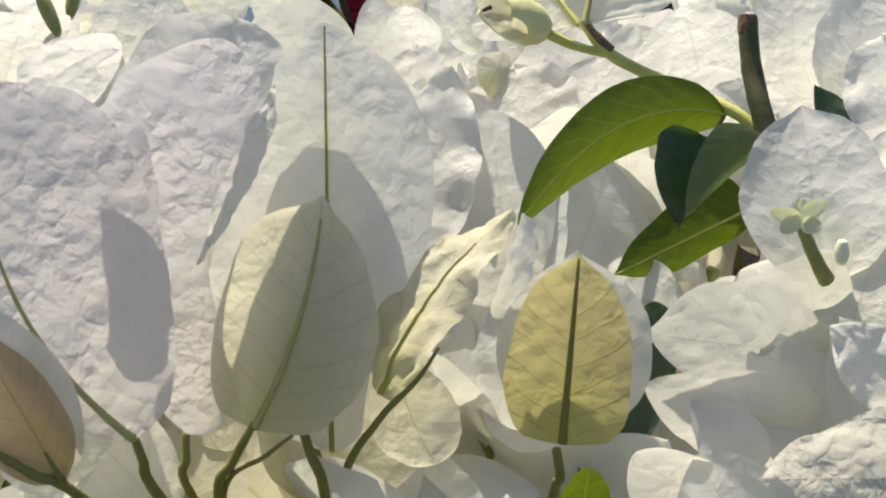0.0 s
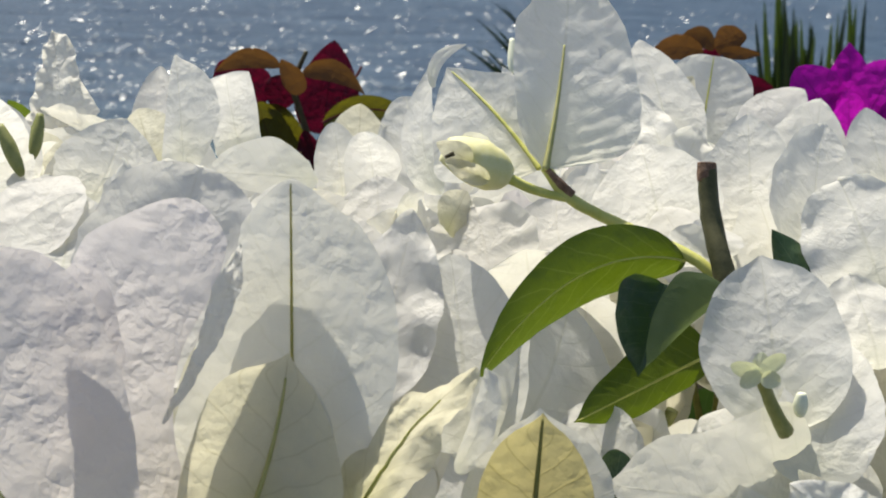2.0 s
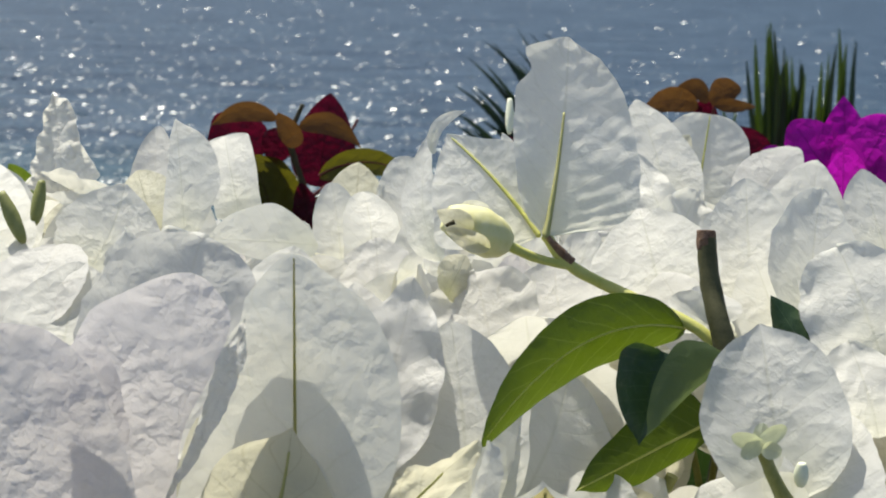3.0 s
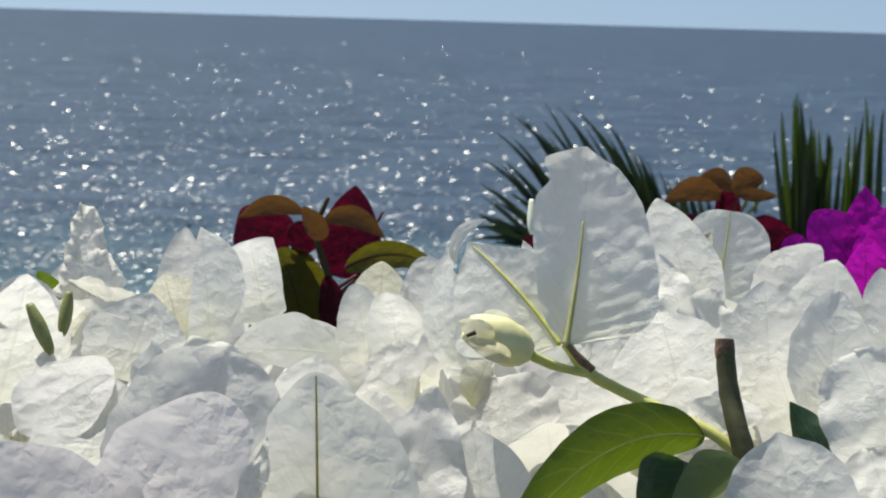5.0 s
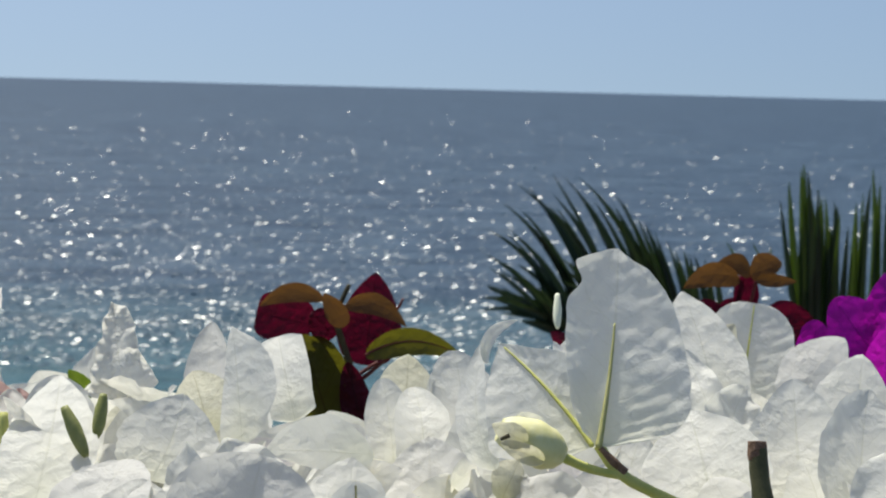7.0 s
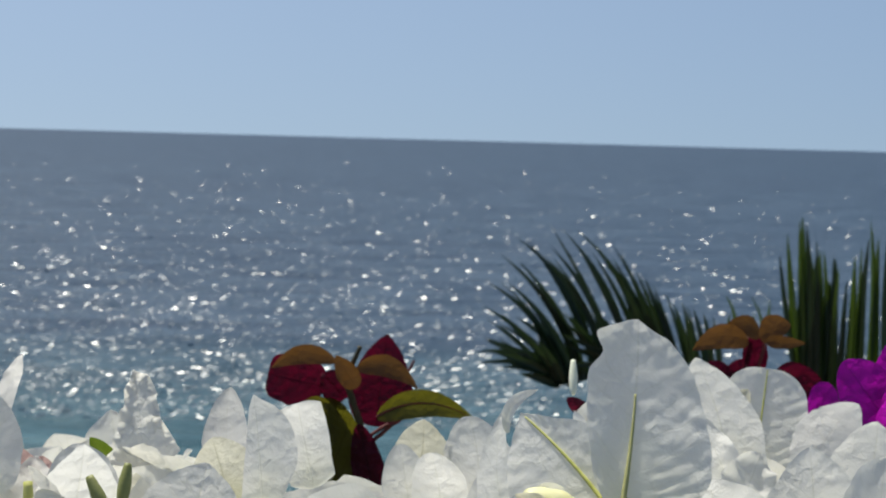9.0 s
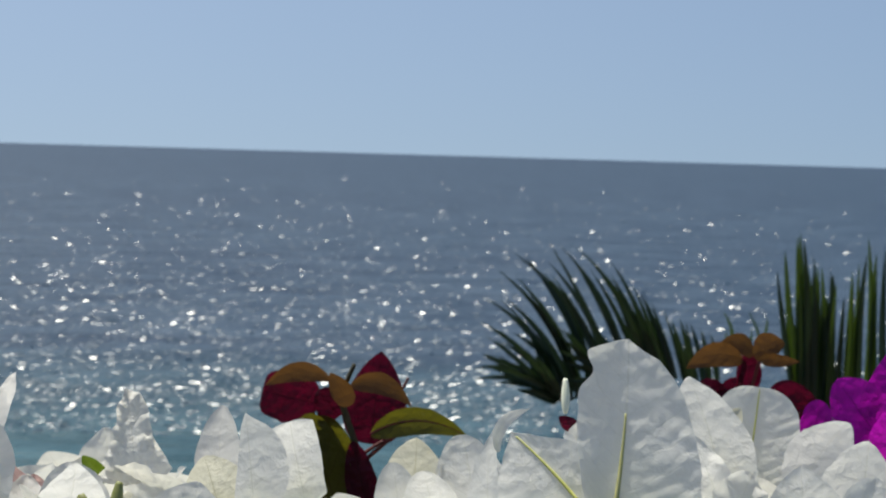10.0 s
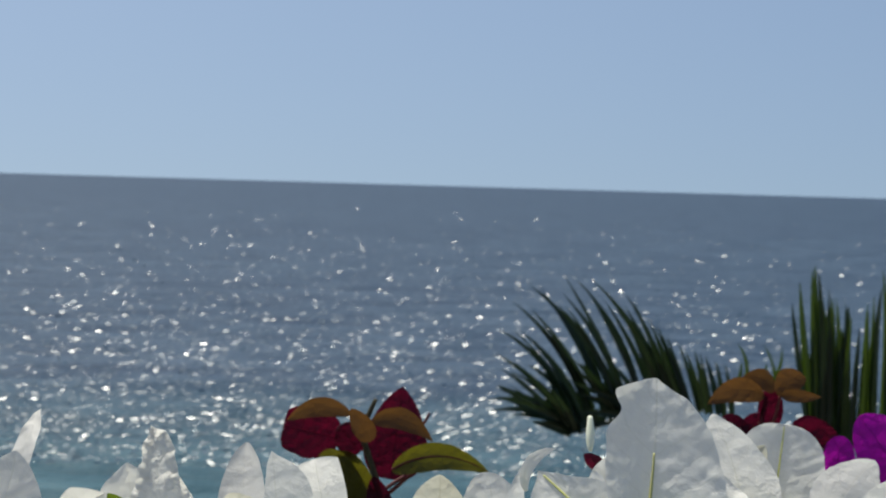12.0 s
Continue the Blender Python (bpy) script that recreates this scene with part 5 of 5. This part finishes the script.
bract(th, (-0.12, 0.515, 1.186), (-0.124, 0.52, 1.199), 0.0085, "blush", p=0.5, q=0.7, crinkle=0.84)
bract(th, (-0.136, 0.51, 1.187), (-0.13, 0.51, 1.196), 0.0086, "white", p=0.5, q=0.7, crinkle=0.4)


# ---- palm below the bank ----
def along(ctrl, s):
    """A place on the line through evenly spaced control places, s from 0 to 1."""
    k = s * (len(ctrl) - 1)
    i = min(int(k), len(ctrl) - 2)
    return Vector(ctrl[i]).lerp(Vector(ctrl[i + 1]), k - i)


def build_palm():
    rnd = random.Random(21)
    crown = Vector((0.72, 5.15, 0.35))
    foot = Vector((0.85, 5.5, ground_height(0.85, 5.5) - 0.1))
    palm = thing("palm_tree", foot, "young feather palm with dark glossy fronds on the bank", "palm tree")
    line = smooth_line([foot, foot.lerp(crown, 0.5) + Vector((0.06, 0, 0)), crown], 8)
    part("trunk", tube_mesh("trunk", [c - foot for c in line], [0.11 - 0.03 * i / 16 + 0.008 * (i % 2) for i in range(len(line))], "trunk", 12, 0.1), palm)
    roots = [(0.301, 5.0, 0.672), (0.314, 5.0, 0.677), (0.362, 5.0, 0.695), (0.464, 5.0, 0.712), (0.545, 5.0, 0.74), (0.600, 5.0, 0.735), (0.69, 5.0, 0.72)]
    ends = [(0.114, 5.0, 0.753), (0.114, 5.0, 0.891), (0.150, 5.0, 1.043), (0.286, 5.0, 1.057), (0.402, 5.0, 1.037), (0.542, 5.0, 0.911), (0.670, 5.0, 0.866)]
    stem(palm, [crown, (0.66, 5.1, 0.6), (0.55, 5.02, 0.735), (0.40, 5.0, 0.705), (0.32, 5.0, 0.675)], 0.014, 0.003, "palm", "rachis")
    for i in range(40):
        s = (i + 0.5 + rnd.uniform(-0.35, 0.35)) / 40
        a, b = along(roots, s), along(ends, s)
        if s < 0.72:
            b = a.lerp(b, rnd.uniform(0.80, 1.04))
        else:
            b = a.lerp(b, rnd.uniform(0.9, 1.02))
        b.y += rnd.uniform(-0.08, 0.08)
        sheet(palm, "leaflet", a, b, rnd.uniform(0.014, 0.021), "palm", p=0.35, q=0.95, twist=rnd.uniform(-45, 45), bow=rnd.uniform(0.03, 0.13) if s < 0.7 else 0.02, cup=0.7, crinkle=0.1, nu=14, nv=4, edge=0.02)
    for i in range(30):
        a = along(roots, rnd.uniform(0.0, 0.6))
        b = a + Vector((rnd.uniform(-0.20, -0.05), rnd.uniform(-0.1, 0.1), rnd.uniform(0.02, 0.16)))
        sheet(palm, "leaflet", a, b, rnd.uniform(0.016, 0.024), "palm", p=0.35, q=0.75, twist=rnd.uniform(-45, 45), bow=0.04, cup=0.7, crinkle=0.1, nu=12, nv=4, edge=0.02)
    for a, b in (((0.28, 5.0, 0.735), (0.097, 5.0, 0.751)), ((0.27, 5.02, 0.715), (0.101, 5.0, 0.723))):
        sheet(palm, "leaflet", a, b, 0.016, "palm", p=0.35, q=0.9, twist=20, bow=0.05, cup=0.6, crinkle=0.1, nu=14, nv=4, edge=0.02)
    # the upright frond
    roots = [(0.839, 4.8, 0.725), (0.86, 4.8, 0.69), (0.873, 4.8, 0.68), (0.886, 4.8, 0.68), (0.906, 4.8, 0.68), (0.932, 4.8, 0.68), (0.972, 4.8, 0.68), (1.005, 4.8, 0.68), (1.064, 4.8, 0.68)]
    ends = [(0.782, 4.8, 0.986), (0.83, 4.8, 1.13), (0.849, 4.8, 1.113), (0.876, 4.8, 1.097), (0.913, 4.8, 1.03), (0.937, 4.8, 0.938), (0.971, 4.8, 1.071), (1.005, 4.8, 1.111), (1.057, 4.8, 1.073)]
    stem(palm, [crown, (0.82, 4.95, 0.5), (0.88, 4.82, 0.66), (1.0, 4.8, 0.69), (1.12, 4.8, 0.66)], 0.014, 0.004, "frond", "rachis")
    for i in range(19):
        s = (i + 0.5) / 19
        a, b = along(roots, s), along(ends, s)
        b = a.lerp(b, rnd.uniform(0.86, 1.03))
        b.y += rnd.uniform(-0.06, 0.06)
        sheet(palm, "leaflet", a, b, rnd.uniform(0.015, 0.024), "frond" if i % 3 else "palm", p=0.3, q=0.7, twist=rnd.uniform(-50, 50), bow=rnd.uniform(-0.03, 0.03), cup=0.7, crinkle=0.1, nu=14, nv=4, edge=0.02)
    for i in range(9):
        a = Vector((0.858 + 0.008 * i, 4.82 + 0.01 * (i % 3), 0.62))
        b = Vector((0.842 + 0.011 * i + rnd.uniform(-0.006, 0.006), 4.82, rnd.uniform(0.92, 1.08)))
        sheet(palm, "leaflet", a, b, rnd.uniform(0.022, 0.030), "frond" if i % 2 else "palm", p=0.3, q=0.6, twist=rnd.uniform(-30, 30), cup=0.5, crinkle=0.1, nu=14, nv=4, edge=0.02)
    # thin curling leaflets between the two fronds
    for i in range(5):
        a = Vector((0.69 + 0.025 * i, 5.0, 0.80))
        sheet(palm, "leaflet", a, a + Vector((rnd.uniform(-0.05, 0.05), 0, rnd.uniform(0.06, 0.11))), 0.010, "frond", p=0.3, q=0.7, bow=0.15, twist=rnd.uniform(-60, 60), cup=0.5, nu=12, nv=4)


build_palm()


# ---- the rest of the shrub: flowers that fill it, leaves and branches ----
def filler_flower(seed, tones):
    """Three papery bracts spread round a short tube, at the origin."""
    rnd = random.Random(seed)
    fl = thing("bougainvillea_flower", (0, 0, 0), "white bougainvillea flower packed among its neighbours", "flower", "white flowers of the shrub")
    turn = rnd.uniform(0, 6.28)
    for i in range(3):
        a = turn + i * 2.09 + rnd.uniform(-0.3, 0.3)
        r, h = rnd.uniform(0.018, 0.027), rnd.uniform(0.022, 0.032)
        tip = Vector((math.cos(a) * r, math.sin(a) * r, h))
        away = 57.3 * a + 90
        bract(fl, (math.cos(a) * 0.002, math.sin(a) * 0.002, 0), tip, rnd.uniform(0.030, 0.039), tones[i % len(tones)], p=0.5, q=rnd.uniform(0.7, 0.95), bend=rnd.uniform(-0.12, 0.02), curl=rnd.uniform(-0.1, 0.12),
              cup=rnd.uniform(-0.1, 0.3), crinkle=rnd.uniform(0.1, 0.3), ruf=rnd.uniform(0, 0.05), edge=0.06, nu=20, nv=12)
    stem(fl, [(0, 0, 0), (0.001, 0, -0.02), (0.003, 0.002, -0.05)], 0.0009, 0.0011)
    stem(fl, [(0, 0, 0), (0.001, 0.001, 0.009), (0.002, 0.001, 0.017)], 0.0012, 0.0015, "tube", "flower_tube")
    return fl


def shrub_top(x, y):
    """How high the packed flowers reach."""
    if y < 0.48:
        return 1.115 + (y - 0.35) * 0.60
    return 1.193 + min(0.003, (y - 0.48) * 0.1) - 0.06 * (y - 0.48)


def fill_shrub():
    rnd = random.Random(5)
    kinds = [filler_flower(40 + i, t) for i, t in enumerate((("white", "white", "white"), ("white", "white", "grey"), ("white", "cream", "white"), ("white", "lilac", "white"), ("white", "white", "cream")))]
    spots = []
    for iy in range(14):
        for ix in range(18):
            y = 0.375 + iy * 0.027 + rnd.uniform(-0.009, 0.009)
            x = -0.245 + ix * 0.030 + rnd.uniform(-0.01, 0.01)
            if abs(x) > 0.085 + 0.26 * y + 0.02:
                continue
            if y > 0.66 and -0.09 < x < 0.0:
                continue
            spots.append((x, y, shrub_top(x, y) - rnd.uniform(0.030, 0.054)))
    for i, (x, y, z) in enumerate(spots):
        m = pose(x, y, z, rnd.uniform(-25, 5), rnd.uniform(-18, 18), rnd.uniform(0, 360))
        if i < len(kinds):
            kinds[i].matrix_basis = m
        else:
            copy_thing(kinds[rnd.randrange(len(kinds))], m)


def leafy_branch(seed):
    rnd = random.Random(seed)
    br = thing("leafy_branch", (0, 0, 0), "woody bougainvillea branch with dark green leaves inside the shrub", "branch", "branches inside the shrub")
    stem(br, [(0, 0, -1.0), (0.01, 0.01, -0.6), (-0.01, 0.0, -0.3), (0.0, 0.0, 0.0)], 0.006, 0.002, "bark", "stem")
    for i in range(16):
        z = -0.02 - 0.035 * i
        a = i * 2.4 + rnd.uniform(-0.4, 0.4)
        r = rnd.uniform(0.035, 0.055)
        base = Vector((0, 0, z))
        leaf(br, base, base + Vector((math.cos(a) * r, math.sin(a) * r, rnd.uniform(-0.01, 0.025))), rnd.uniform(0.026, 0.036), "green" if i % 3 else "dark", p=0.5, q=0.65, bend=0.06, cup=0.2, crinkle=0.2, nu=12, nv=8)
    return br


def fill_branches():
    rnd = random.Random(9)
    kinds = [leafy_branch(70 + i) for i in range(3)]
    n = 0
    for iy in range(7):
        for ix in range(8):
            y = 0.40 + iy * 0.062 + rnd.uniform(-0.02, 0.02)
            x = -0.26 + ix * 0.074 + rnd.uniform(-0.02, 0.02)
            m = pose(x, y, shrub_top(x, y) - 0.085 - rnd.uniform(0, 0.02), rnd.uniform(-8, 8), rnd.uniform(-8, 8), rnd.uniform(0, 360))
            if n < 3:
                kinds[n].matrix_basis = m
            else:
                copy_thing(kinds[rnd.randrange(3)], m)
            n += 1


fill_shrub()
fill_branches()


# ---- wave facets and surf ----
def wave_facets():
    """Steep little faces of wind waves, thin lens shapes leaning towards the shore; the ones that lean right mirror the sun."""
    rnd = random.Random(31)
    half = (SUN_DIR + Vector((0, -1, 0.07)).normalized()).normalized()
    verts, faces = [], []
    for i in range(40000):
        low = radians(0.9 + 7.3 * rnd.random() ** 0.60)
        if i % 12 == 0:
            low = radians(rnd.gauss(7.05, 0.16))
        dist = 26.2 / math.tan(low)
        if dist > 4500 or dist < 165:
            continue
        side = rnd.uniform(-0.27, 0.27)
        if rnd.random() < 0.25 + 1.2 * side:
            continue
        c = Vector((dist * side, dist, -24.95))
        n = (half + Vector((rnd.gauss(0, 0.19), rnd.gauss(0, 0.16), rnd.gauss(0, 0.16)))).normalized()
        w = (0.08 + 0.46 * rnd.random() ** 3.0) * (dist / 300) ** 0.5
        h = w * rnd.uniform(0.16, 0.36)
        sx = Vector((1, 0, 0)) - n * n.x
        sx.normalize()
        sy = n.cross(sx)
        k = len(verts)
        for j in range(8):
            a = 6.28318 * j / 8
            verts.append(c + sx * (w * math.cos(a)) + sy * (h * math.sin(a)) + Vector((0, 0, h * 0.5)))
        faces.append(tuple(range(k, k + 8)))
    ob = new("wave_facets", mesh_from("wave_facets", verts, faces, "ripple"))
    tagged(ob, "small steep wave faces flashing in the sun", "waves", kind="stuff")


def surf_lines():
    """Thin uneven rolls of foam along the beach."""
    rnd = random.Random(33)
    verts, faces = [], []
    for y0, wide in ((147.0, 0.9), (151.0, 0.5)):
        prev = None
        for i in range(260):
            x = -130 + i
            t = noise.noise(Vector((x * 0.06, y0, 0)))
            w = wide * max(0.0, 0.35 + t + 0.5 * noise.noise(Vector((x * 0.4, y0, 5))))
            y = y0 + 2.2 * noise.noise(Vector((x * 0.03, y0, 9)))
            k = len(verts)
            verts += [Vector((x, y - w, -24.97)), Vector((x, y, -24.97 + 0.25 * w)), Vector((x, y + w, -24.97))]
            if prev is not None:
                faces += [(prev, k, k + 1, prev + 1), (prev + 1, k + 1, k + 2, prev + 2)]
            prev = k
    ob = new("surf", mesh_from("surf", verts, faces, "foam"))
    tagged(ob, "thin white lines of surf along the beach", "surf", kind="stuff")


wave_facets()
surf_lines()
